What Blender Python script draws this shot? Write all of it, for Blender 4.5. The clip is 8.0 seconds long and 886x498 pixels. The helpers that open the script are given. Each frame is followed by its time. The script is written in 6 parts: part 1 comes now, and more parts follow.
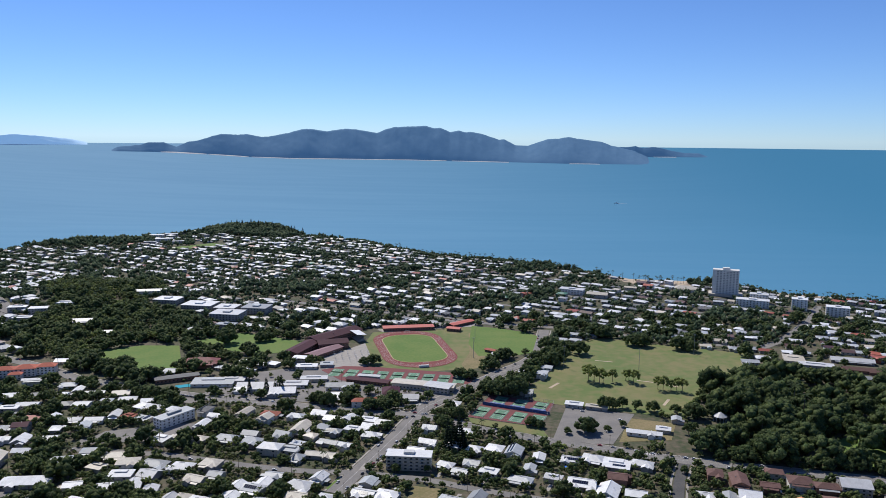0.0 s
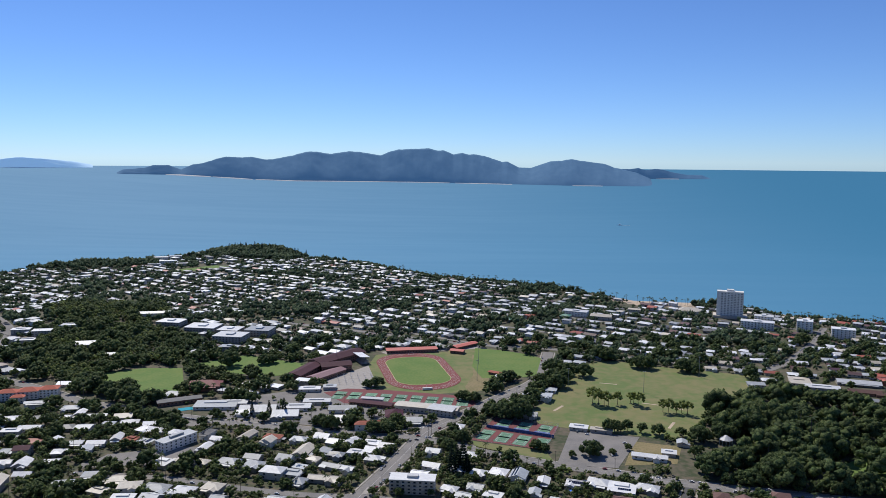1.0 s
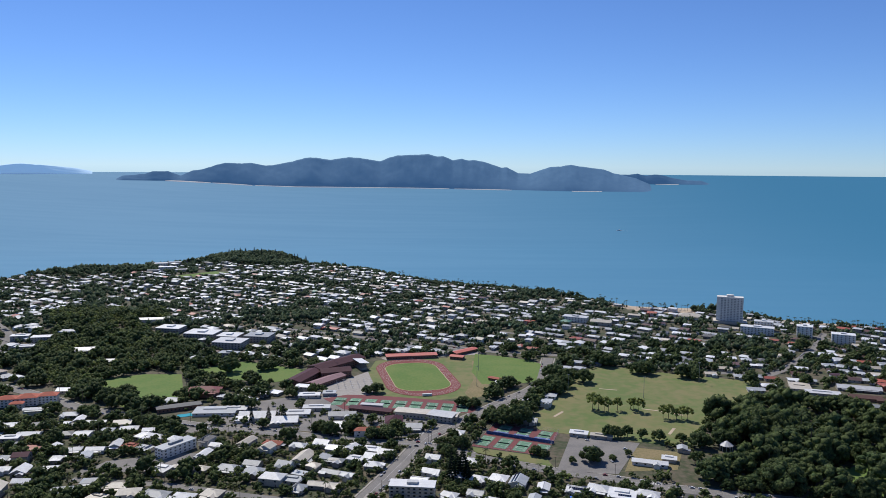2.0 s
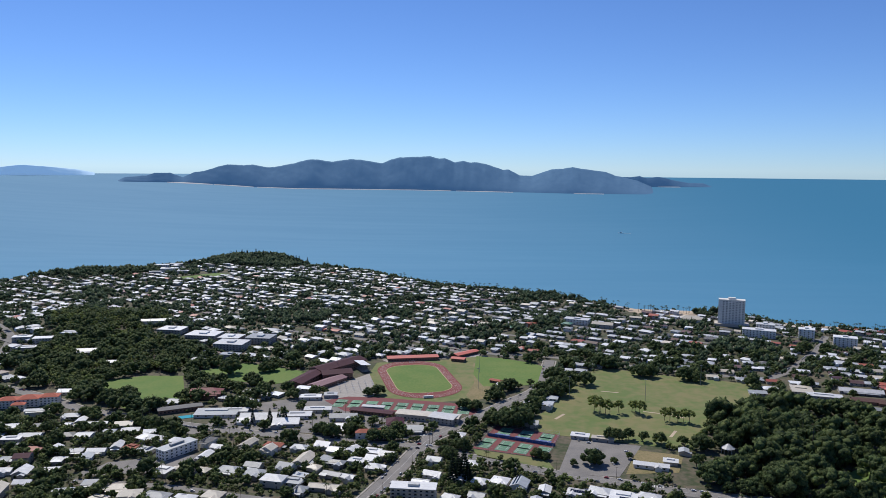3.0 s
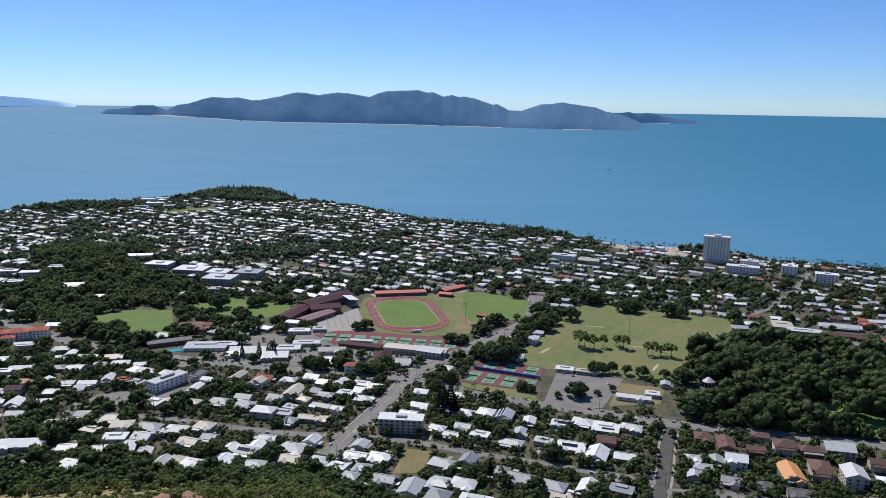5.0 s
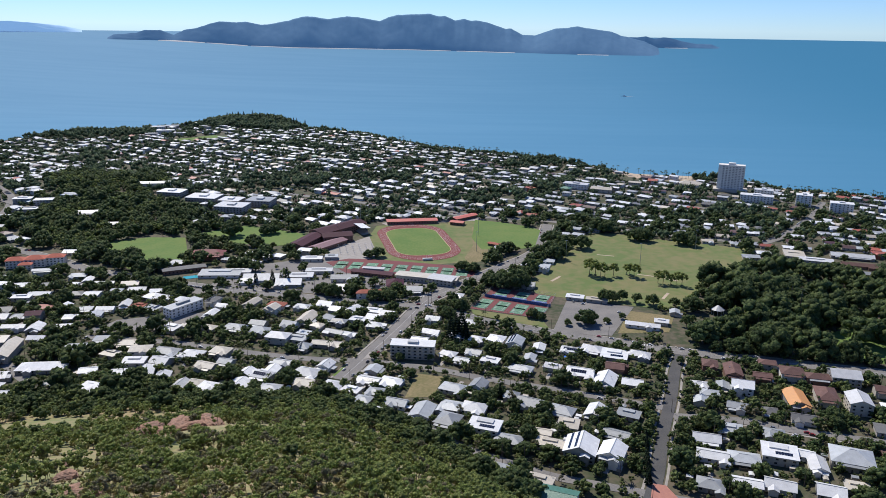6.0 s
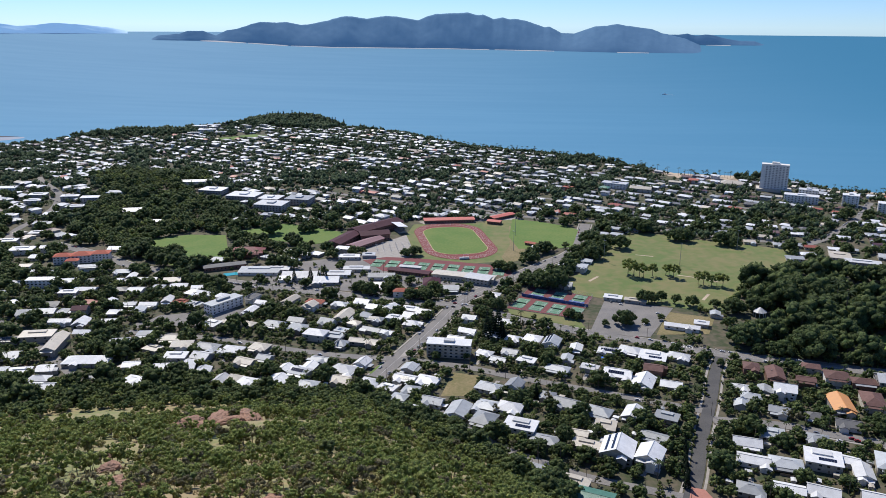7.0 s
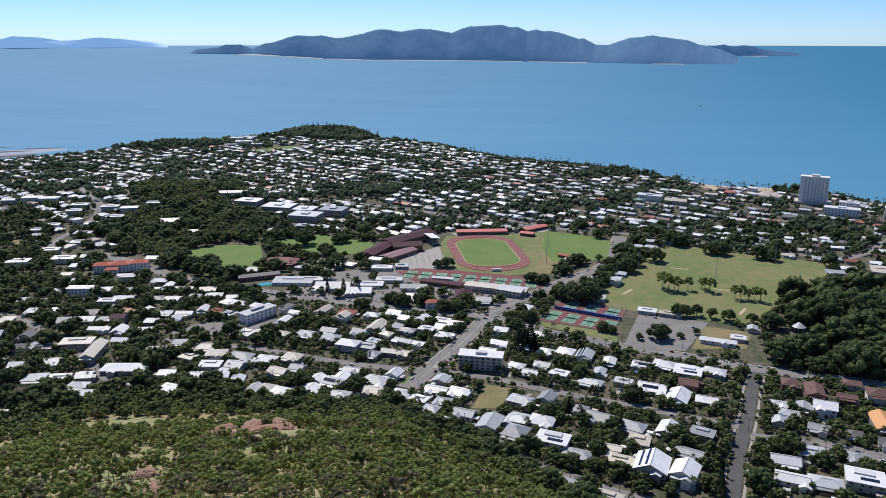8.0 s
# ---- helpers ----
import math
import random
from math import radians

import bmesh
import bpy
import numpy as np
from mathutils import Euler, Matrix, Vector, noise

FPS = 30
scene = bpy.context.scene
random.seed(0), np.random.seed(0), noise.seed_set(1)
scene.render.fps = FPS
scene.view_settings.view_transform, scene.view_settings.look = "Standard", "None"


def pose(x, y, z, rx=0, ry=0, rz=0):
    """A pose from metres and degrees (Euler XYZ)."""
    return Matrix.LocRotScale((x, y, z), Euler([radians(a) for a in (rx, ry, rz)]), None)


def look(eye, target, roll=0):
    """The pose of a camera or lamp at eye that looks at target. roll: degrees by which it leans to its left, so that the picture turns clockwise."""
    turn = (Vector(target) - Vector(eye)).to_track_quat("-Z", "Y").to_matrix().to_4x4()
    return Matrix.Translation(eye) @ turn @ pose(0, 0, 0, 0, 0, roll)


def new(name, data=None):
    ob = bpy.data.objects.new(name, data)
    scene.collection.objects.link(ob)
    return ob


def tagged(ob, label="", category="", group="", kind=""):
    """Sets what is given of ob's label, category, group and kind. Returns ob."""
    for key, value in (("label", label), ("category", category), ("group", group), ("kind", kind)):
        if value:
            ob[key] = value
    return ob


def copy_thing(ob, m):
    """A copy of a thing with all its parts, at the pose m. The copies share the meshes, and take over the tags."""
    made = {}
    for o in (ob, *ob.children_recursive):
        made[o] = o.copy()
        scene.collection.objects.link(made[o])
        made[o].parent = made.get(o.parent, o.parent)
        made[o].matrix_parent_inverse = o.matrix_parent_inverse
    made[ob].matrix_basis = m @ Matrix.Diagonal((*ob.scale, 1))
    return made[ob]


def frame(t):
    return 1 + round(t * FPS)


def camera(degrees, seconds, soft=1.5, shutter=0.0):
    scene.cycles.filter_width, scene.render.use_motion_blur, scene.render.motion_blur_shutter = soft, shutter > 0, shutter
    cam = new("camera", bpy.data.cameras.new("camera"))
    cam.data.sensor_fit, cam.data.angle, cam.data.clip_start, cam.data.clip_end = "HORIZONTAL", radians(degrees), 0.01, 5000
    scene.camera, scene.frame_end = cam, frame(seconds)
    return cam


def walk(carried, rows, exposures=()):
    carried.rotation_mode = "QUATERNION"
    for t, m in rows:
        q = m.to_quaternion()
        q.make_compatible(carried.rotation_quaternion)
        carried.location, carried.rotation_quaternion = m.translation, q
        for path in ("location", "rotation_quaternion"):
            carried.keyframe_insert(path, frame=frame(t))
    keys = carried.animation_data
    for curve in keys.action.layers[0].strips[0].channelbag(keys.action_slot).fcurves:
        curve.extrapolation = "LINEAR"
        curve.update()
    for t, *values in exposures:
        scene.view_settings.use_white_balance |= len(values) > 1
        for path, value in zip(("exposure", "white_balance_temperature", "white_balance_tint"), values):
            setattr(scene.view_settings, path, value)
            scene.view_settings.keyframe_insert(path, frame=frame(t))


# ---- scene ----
cam = camera(60.8, 8.0, soft=0.5)
EYE = 277.0
ROWS = [
    (0.0, 81.681, -0.504, 0.074), (0.5, 82.517, -0.527, 0.196), (1.0, 83.344, -0.405, 0.322), (1.5, 83.637, -0.305, 0.238),
    (3.0, 83.936, -0.449, 0.416), (3.5, 83.661, -0.555, 0.065), (4.0, 82.898, -0.988, -0.392), (5.5, 76.257, -0.703, -0.385),
    (6.0, 73.640, -0.754, 0.415), (6.5, 73.082, -0.871, 1.713), (7.0, 73.533, -0.334, 3.204), (7.5, 74.012, 0.201, 4.589),
    (8.0, 74.396, 0.003, 5.667),
]
walk(cam, [(t, pose(0, 0, EYE, rx, ry, rz)) for t, rx, ry, rz in ROWS],
     exposures=[(0.0, 0.0), (1.5, -0.07), (4.0, -0.07), (5.5, 0.06), (6.5, 0.17), (8.0, 0.13)])

# ---- light: clear midday sky, sun ahead of the viewer and to the left ----
SUN_AZ, SUN_EL = -28.0, 50.0
world = bpy.data.worlds.new("world")
scene.world = world
world.use_nodes = True
wn = world.node_tree
sky = wn.nodes.new("ShaderNodeTexSky")
sky.sky_type, sky.sun_disc = "NISHITA", False
sky.sun_elevation, sky.sun_rotation = radians(SUN_EL), radians(SUN_AZ % 360)
sky.altitude, sky.air_density, sky.dust_density, sky.ozone_density = 600.0, 0.8, 0.0, 4.0
tint = wn.nodes.new("ShaderNodeMix")
tint.data_type, tint.blend_type = "RGBA", "MULTIPLY"
tint.inputs["Factor"].default_value = 1.0
for socket in tint.inputs:
    if socket.type == "RGBA" and socket.name == "A":
        wn.links.new(sky.outputs["Color"], socket)
    if socket.type == "RGBA" and socket.name == "B":
        socket.default_value = (0.72, 0.93, 1.3, 1)
for socket in tint.outputs:
    if socket.type == "RGBA":
        wn.links.new(socket, wn.nodes["Background"].inputs["Color"])
wn.nodes["Background"].inputs["Strength"].default_value = 0.09
sun = new("sun", bpy.data.lights.new("sun", "SUN"))
sun.data.energy, sun.data.angle, sun.data.color = 4.2, radians(0.53), (1.0, 0.96, 0.9)
sun_way = Vector((math.sin(radians(SUN_AZ)) * math.cos(radians(SUN_EL)), math.cos(radians(SUN_AZ)) * math.cos(radians(SUN_EL)), math.sin(radians(SUN_EL))))
sun.matrix_world = look(Vector((0, 0, 600)) + sun_way * 50, (0, 0, 600))
scene.view_settings.exposure = 0.0

rng = random.Random(7)
nrng = np.random.default_rng(11)


# ---- materials ----
def mat(name, base, other=None, scale=1.0, rough=0.8, bump=0.0, vary=0.0, vary_by="object", metal=0.0, fine=None, spec=0.5, stain=0.0):
    """Base colour mixed with a second by noise at two scales, brightness varied from piece to piece."""
    m = bpy.data.materials.new(name)
    m.use_nodes = True
    t = m.node_tree
    n, link = t.nodes, t.links.new
    b = n["Principled BSDF"]
    b.inputs["Roughness"].default_value, b.inputs["Metallic"].default_value = rough, metal
    b.inputs["Specular IOR Level"].default_value = spec
    geo = n.new("ShaderNodeNewGeometry")
    big, small = n.new("ShaderNodeTexNoise"), n.new("ShaderNodeTexNoise")
    for node, s, detail in ((big, scale, 3), (small, fine or scale * 9, 2)):
        node.inputs["Scale"].default_value, node.inputs["Detail"].default_value = s, detail
        link(geo.outputs["Position"], node.inputs["Vector"])
    add = n.new("ShaderNodeMath")
    add.operation = "MULTIPLY_ADD"
    add.inputs[1].default_value = 0.5
    link(small.outputs["Fac"], add.inputs[0])
    half = n.new("ShaderNodeMath")
    half.operation = "MULTIPLY"
    half.inputs[1].default_value = 0.5
    link(big.outputs["Fac"], half.inputs[0])
    link(half.outputs[0], add.inputs[2])
    ramp = n.new("ShaderNodeValToRGB")
    ramp.color_ramp.elements[0].position, ramp.color_ramp.elements[1].position = 0.4, 0.6
    ramp.color_ramp.elements[0].color = (*base, 1)
    ramp.color_ramp.elements[1].color = (*(other or [c * 0.8 for c in base]), 1)
    link(add.outputs[0], ramp.inputs["Fac"])
    out = ramp.outputs["Color"]
    if vary:
        src = n.new("ShaderNodeObjectInfo").outputs["Random"] if vary_by == "object" else geo.outputs["Random Per Island"]
        span = n.new("ShaderNodeMapRange")
        span.inputs["To Min"].default_value, span.inputs["To Max"].default_value = 1 - vary, 1 + vary
        link(src, span.inputs["Value"])
        hsv = n.new("ShaderNodeHueSaturation")
        if vary_by == "island":
            swing = n.new("ShaderNodeMapRange")
            swing.inputs["To Min"].default_value, swing.inputs["To Max"].default_value = 0.485, 0.51
            link(big.outputs["Fac"], swing.inputs["Value"])
            link(swing.outputs["Result"], hsv.inputs["Hue"])
        link(span.outputs["Result"], hsv.inputs["Value"])
        link(out, hsv.inputs["Color"])
        out = hsv.outputs["Color"]
    link(out, b.inputs["Base Color"])
    if bump:
        bp = n.new("ShaderNodeBump")
        bp.inputs["Strength"].default_value, bp.inputs["Distance"].default_value = bump, 0.3
        link(small.outputs["Fac"], bp.inputs["Height"])
        link(bp.outputs["Normal"], b.inputs["Normal"])
    return m


def metal_sheet(name, base, vary=0.1):
    """Painted corrugated sheet: fine ribs, faint rust and dirt."""
    m = mat(name, base, [c * 0.82 for c in base], 0.25, 0.45, 0.0, vary, fine=2.5)
    t = m.node_tree
    n, link = t.nodes, t.links.new
    tc, wave, bp = n.new("ShaderNodeTexCoord"), n.new("ShaderNodeTexWave"), n.new("ShaderNodeBump")
    wave.inputs["Scale"].default_value = 1.1
    link(tc.outputs["Object"], wave.inputs["Vector"])
    bp.inputs["Strength"].default_value, bp.inputs["Distance"].default_value = 0.25, 0.1
    link(wave.outputs["Fac"], bp.inputs["Height"])
    link(bp.outputs["Normal"], n["Principled BSDF"].inputs["Normal"])
    return m


ROOFS = {
    "w": metal_sheet("white_roof_sheet", (0.72, 0.715, 0.7), 0.22), "l": metal_sheet("grey_roof_sheet", (0.4, 0.415, 0.42), 0.3),
    "c": metal_sheet("cream_roof_sheet", (0.58, 0.52, 0.42), 0.15), "t": mat("terracotta_roof_tiles", (0.36, 0.1, 0.06), (0.26, 0.08, 0.05), 0.3, 0.85, 0.3, 0.15),
    "b": mat("brown_roof_tiles", (0.11, 0.055, 0.045), (0.16, 0.085, 0.07), 0.3, 0.85, 0.3, 0.15), "o": mat("orange_roof_sheet", (0.62, 0.29, 0.09), (0.55, 0.26, 0.1), 0.3, 0.6, 0.1, 0.05),
    "n": metal_sheet("green_roof_sheet", (0.08, 0.2, 0.14), 0.05), "m": mat("maroon_roof_sheet", (0.06, 0.02, 0.03), (0.08, 0.028, 0.038), 0.2, 0.7, 0.1, 0.1, spec=0.15),
    "d": mat("dark_grey_roof", (0.12, 0.12, 0.12), (0.16, 0.155, 0.15), 0.2, 0.8, 0.1, 0.1), "r": mat("red_roof_sheet", (0.55, 0.12, 0.08), (0.46, 0.11, 0.08), 0.2, 0.6, 0.1, 0.08),
    "k": mat("dull_red_roof_sheet", (0.24, 0.06, 0.055), (0.19, 0.05, 0.05), 0.2, 0.7, 0.1, 0.1),
    "p": mat("faded_pink_roof_sheet", (0.24, 0.12, 0.13), (0.2, 0.1, 0.11), 0.2, 0.6, 0.1, 0.05),
}
WALLS = [mat("cream_render", (0.55, 0.5, 0.42), None, 0.4, 0.85, 0.1, 0.2), mat("white_weatherboard", (0.86, 0.82, 0.75), None, 0.4, 0.7, 0.1, 0.1),
         mat("grey_weatherboard", (0.37, 0.35, 0.32), None, 0.4, 0.75, 0.1, 0.2), mat("brown_brick", (0.26, 0.14, 0.1), (0.2, 0.11, 0.08), 0.6, 0.9, 0.2, 0.2)]
M_GLASS = mat("window_glass", (0.02, 0.025, 0.03), (0.03, 0.035, 0.04), 0.5, 0.12, 0.0, 0.3)
M_FRAME = mat("white_paint", (0.75, 0.75, 0.73), None, 1.0, 0.6)
M_SOLAR = mat("solar_cells", (0.012, 0.016, 0.035), (0.02, 0.024, 0.045), 0.8, 0.2)
M_ROAD = mat("asphalt", (0.17, 0.16, 0.15), (0.24, 0.22, 0.2), 0.06, 0.9, 0.2, fine=1.2)
M_DARKROAD = mat("new_asphalt", (0.07, 0.068, 0.068), (0.1, 0.095, 0.09), 0.08, 0.9, 0.2, fine=1.2)
M_CONC = mat("concrete", (0.38, 0.35, 0.31), (0.3, 0.27, 0.24), 0.2, 0.9, 0.1)
M_LINE = mat("road_paint", (0.6, 0.59, 0.56), None, 1.0, 0.8)
M_GROUND = mat("town_ground", (0.045, 0.06, 0.022), (0.13, 0.105, 0.07), 0.035, 0.95, 0.4, fine=0.16)
M_HILL = mat("hillside_earth", (0.19, 0.2, 0.075), (0.31, 0.235, 0.125), 0.03, 0.95, 0.6, fine=0.25)
M_SAND = mat("beach_sand", (0.52, 0.41, 0.29), (0.42, 0.33, 0.24), 0.05, 0.95, 0.1)
M_OVAL = mat("mown_oval_grass", (0.12, 0.165, 0.045), (0.2, 0.185, 0.075), 0.016, 0.95, 0.3, fine=0.09)
M_LAWN = mat("watered_grass", (0.1, 0.175, 0.032), (0.145, 0.2, 0.045), 0.03, 0.95, 0.3, fine=0.3)
M_DRYGRASS = mat("dry_grass", (0.26, 0.2, 0.1), (0.17, 0.15, 0.06), 0.04, 0.95, 0.3, fine=0.4)
M_TRACK = mat("red_running_surface", (0.21, 0.05, 0.042), (0.18, 0.045, 0.04), 0.06, 0.9, 0.05)
M_COURT = mat("maroon_court_surface", (0.2, 0.055, 0.055), (0.16, 0.05, 0.05), 0.08, 0.9)
M_COURTGREEN = mat("green_court_surface", (0.1, 0.22, 0.13), (0.12, 0.25, 0.16), 0.1, 0.9, 0, 0.15)
M_BLUE = mat("blue_shade_cloth", (0.05, 0.12, 0.32), (0.04, 0.1, 0.26), 0.5, 0.85)
M_ROCK = mat("pink_granite", (0.36, 0.2, 0.13), (0.2, 0.12, 0.085), 0.12, 0.9, 0.8, fine=0.9)
M_STEEL = mat("galvanised_steel", (0.4, 0.41, 0.42), None, 1.0, 0.5, metal=0.6)
M_BARK = mat("bark", (0.12, 0.09, 0.065), (0.17, 0.14, 0.11), 0.5, 0.95, 0.4)
M_POOL = mat("pool_water", (0.06, 0.4, 0.42), (0.05, 0.34, 0.38), 0.3, 0.1)
M_TYRE = mat("tyre_rubber", (0.02, 0.02, 0.02), None, 1.0, 0.9)


def leaf(name, base, other, vary=0.35, through_light=0.4):
    m = mat(name, base, other, 0.12, 0.75, 0.0, vary, "island", fine=0.7, spec=0.2)
    t = m.node_tree
    n, link = t.nodes, t.links.new
    b = n["Principled BSDF"]
    glow, mix = n.new("ShaderNodeBsdfTranslucent"), n.new("ShaderNodeMixShader")
    link(b.inputs["Base Color"].links[0].from_socket, glow.inputs["Color"])
    mix.inputs["Fac"].default_value = through_light
    grain, bp = n.new("ShaderNodeTexNoise"), n.new("ShaderNodeBump")
    grain.inputs["Scale"].default_value, grain.inputs["Detail"].default_value = 0.9, 3
    link(n["Geometry"].outputs["Position"], grain.inputs["Vector"])
    bp.inputs["Strength"].default_value, bp.inputs["Distance"].default_value = 0.9, 1.1
    link(grain.outputs["Fac"], bp.inputs["Height"])
    for socket in (b.inputs["Normal"], glow.inputs["Normal"]):
        link(bp.outputs["Normal"], socket)
    link(b.outputs["BSDF"], mix.inputs[1])
    link(glow.outputs["BSDF"], mix.inputs[2])
    link(mix.outputs["Shader"], n["Material Output"].inputs["Surface"])
    return m


LEAF = {"fig": leaf("dark_fig_leaves", (0.044, 0.084, 0.03), (0.15, 0.185, 0.065)), "tree": leaf("garden_tree_leaves", (0.058, 0.108, 0.038), (0.21, 0.24, 0.085)),
        "gum": leaf("gum_leaves", (0.165, 0.235, 0.062), (0.33, 0.355, 0.12)), "pine": leaf("pine_needles", (0.014, 0.03, 0.014), (0.022, 0.04, 0.02)),
        "palm": leaf("palm_fronds", (0.045, 0.075, 0.025), (0.07, 0.095, 0.035)), "pale": leaf("sparse_pale_leaves", (0.17, 0.165, 0.09), (0.26, 0.235, 0.14)),
        "bush": leaf("scrub_leaves", (0.24, 0.26, 0.09), (0.37, 0.33, 0.15)), "tussock": leaf("dry_grass_blades", (0.3, 0.25, 0.13), (0.42, 0.34, 0.2)), "shrub": leaf("garden_shrub_leaves", (0.06, 0.1, 0.032), (0.2, 0.21, 0.075))}
# sea water: blue body, with long streaks of sheen painted into its colour
def sea_water():
    """Paler water to the west, deeper blue to the east, with long streaks of painted sheen."""
    m = mat("sea_water", (0.107, 0.265, 0.403), (0.12, 0.282, 0.42), 0.0016, 0.7, 0.0, fine=0.007, spec=0.05)
    t = m.node_tree
    n, link = t.nodes, t.links.new
    b, geo = n["Principled BSDF"], n["Geometry"]
    stretch = n.new("ShaderNodeMapping")
    stretch.inputs["Rotation"].default_value = (0, 0, radians(4))
    stretch.inputs["Scale"].default_value = (0.12, 1.0, 1.0)
    link(geo.outputs["Position"], stretch.inputs["Vector"])
    for node in n:
        if node.type == "TEX_NOISE":
            link(stretch.outputs["Vector"], node.inputs["Vector"])
            node.inputs["Scale"].default_value = 0.0042 if node.inputs["Scale"].default_value < 0.005 else 0.02
    split, span, mix = n.new("ShaderNodeSeparateXYZ"), n.new("ShaderNodeMapRange"), n.new("ShaderNodeMix")
    link(geo.outputs["Position"], split.inputs[0])
    span.inputs["From Min"].default_value, span.inputs["From Max"].default_value = -500, 2000
    span.interpolation_type = "SMOOTHSTEP"
    link(split.outputs["X"], span.inputs["Value"])
    mix.data_type = "RGBA"
    link(span.outputs["Result"], mix.inputs["Factor"])
    body = b.inputs["Base Color"].links[0].from_socket
    for socket in mix.inputs:
        if socket.type == "RGBA" and socket.name == "A":
            link(body, socket)
        if socket.type == "RGBA" and socket.name == "B":
            socket.default_value = (0.05, 0.2, 0.325, 1)
    for socket in mix.outputs:
        if socket.type == "RGBA":
            link(socket, b.inputs["Base Color"])
    return m


M_SEA = sea_water()
# blue of the air haze is mixed into the forest's base colours
M_ISLAND = mat("hazed_forested_slopes", (0.065, 0.125, 0.2), (0.08, 0.145, 0.22), 0.004, 0.95, 0.0, fine=0.03, spec=0.1)
# paler still: this colour is mostly painted haze, helped by emission
M_ISLAND2 = mat("hazed_farthest_coast", (0.5, 0.66, 0.8), (0.52, 0.68, 0.8), 0.004, 1.0)


# backdrop: kilometres of air haze, painted into the far land's blue base and glow
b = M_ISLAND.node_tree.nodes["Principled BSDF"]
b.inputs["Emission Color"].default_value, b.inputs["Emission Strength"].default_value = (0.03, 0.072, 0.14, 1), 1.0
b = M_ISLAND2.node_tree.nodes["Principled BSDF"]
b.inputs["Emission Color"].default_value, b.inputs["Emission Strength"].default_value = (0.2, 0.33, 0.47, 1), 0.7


# ---- mesh helpers ----
def part(name, bm, material, parent=None, label=""):
    me = bpy.data.meshes.new(name)
    bm.to_mesh(me)
    bm.free()
    me.materials.append(material)
    ob = new(name, me)
    ob.parent = parent
    return tagged(ob, label)


def shared(name, me, parent, m):
    ob = new(name, me)
    ob.parent, ob.matrix_basis = parent, m
    return ob


def box(bm, x0, y0, z0, x1, y1, z1):
    v = [bm.verts.new(p) for p in ((x0, y0, z0), (x1, y0, z0), (x1, y1, z0), (x0, y1, z0), (x0, y0, z1), (x1, y0, z1), (x1, y1, z1), (x0, y1, z1))]
    for f in ((3, 2, 1, 0), (4, 5, 6, 7), (0, 1, 5, 4), (1, 2, 6, 5), (2, 3, 7, 6), (3, 0, 4, 7)):
        bm.faces.new([v[i] for i in f])
    return bm


def made_box(*a):
    return box(bmesh.new(), *a)


def box_mesh(name, material, *a):
    me = bpy.data.meshes.new(name)
    bm = made_box(*a)
    bm.to_mesh(me)
    bm.free()
    me.materials.append(material)
    return me


def tri_object(name, verts, tris, materials, index=None, smooth=False):
    """One mesh object from arrays of corners and triangles."""
    me = bpy.data.meshes.new(name)
    verts, tris = np.asarray(verts, np.float32), np.asarray(tris, np.int32)
    me.vertices.add(len(verts))
    me.vertices.foreach_set("co", verts.ravel())
    me.loops.add(tris.size)
    me.loops.foreach_set("vertex_index", tris.ravel())
    me.polygons.add(len(tris))
    me.polygons.foreach_set("loop_start", np.arange(0, tris.size, 3, dtype=np.int32))
    if index is not None:
        me.polygons.foreach_set("material_index", np.asarray(index, np.int32))
    for m in materials:
        me.materials.append(m)
    me.update(calc_edges=True)
    me.validate()
    me.polygons.foreach_set("use_smooth", np.full(len(tris), bool(smooth)))
    return new(name, me)


# ---- the lie of the land ----
FOOT_AZ = [-180, -60, -34, -23, -12, -8, -4, 1, 4.5, 8, 10, 16, 60, 180]
FOOT_R = [300, 560, 600, 560, 540, 518, 482, 452, 432, 404, 370, 290, 250, 300]
COAST_X = [-2600, -1900, -1300, -1200, -1140, -1070, -1026, -834, -700, -560, -387, -217, -28, 104, 224, 318, 383, 541, 642, 746, 1300, 1900, 2600]
COAST_Y = [500, 1000, 1500, 1640, 1760, 1810, 1890, 2080, 2250, 2330, 2165, 2060, 1835, 1780, 1700, 1605, 1525, 1500, 1385, 1350, 950, 600, 250]
SEA_Z = -4.0


def ground(x, y):
    """Height of the land in metres, for arrays or single values."""
    x, y = np.asarray(x, float), np.asarray(y, float)
    r, az = np.hypot(x, y), np.degrees(np.arctan2(x, y))
    u = r / np.interp(az, FOOT_AZ, FOOT_R)
    spur = np.interp(u, [0, 0.2, 0.33, 0.7, 0.86, 1, 1.08], [275, 186, 150, 66, 24, 1.5, 0])
    spur = np.minimum(spur, np.interp(r, [0, 2, 6, 20, 60, 120, 200], [275.2, 275.1, 271, 256, 222, 195, 400]))
    rough = np.sin(x * 0.031 + 1.3) * np.sin(y * 0.027 + 0.4) + 0.5 * np.sin(x * 0.083 + y * 0.05) + 0.4 * np.sin(y * 0.11 - x * 0.06)
    spur = spur + rough * np.clip(spur / 30, 0, 1) * np.clip((r - 40) / 100, 0, 1) * 2.5
    def bump(cx, cy, sx, sy, h):
        return h * np.exp(-((x - cx) / sx) ** 2 - ((y - cy) / sy) ** 2)
    hills = bump(-560, 2200, 150, 110, 15) + bump(-960, 1890, 160, 90, 9) + bump(-640, 1230, 190, 150, 20) + bump(-1250, 1300, 300, 200, 30)
    land = spur + hills * np.clip((u - 1) * 3, 0, 1)
    shore = np.clip((np.interp(x, COAST_X, COAST_Y) - y) / 45, -2, 1)
    return np.where(shore < 1, np.minimum(land, -7 + (land + 7) * np.clip((shore + 0.6) / 1.6, 0, 1)), land)


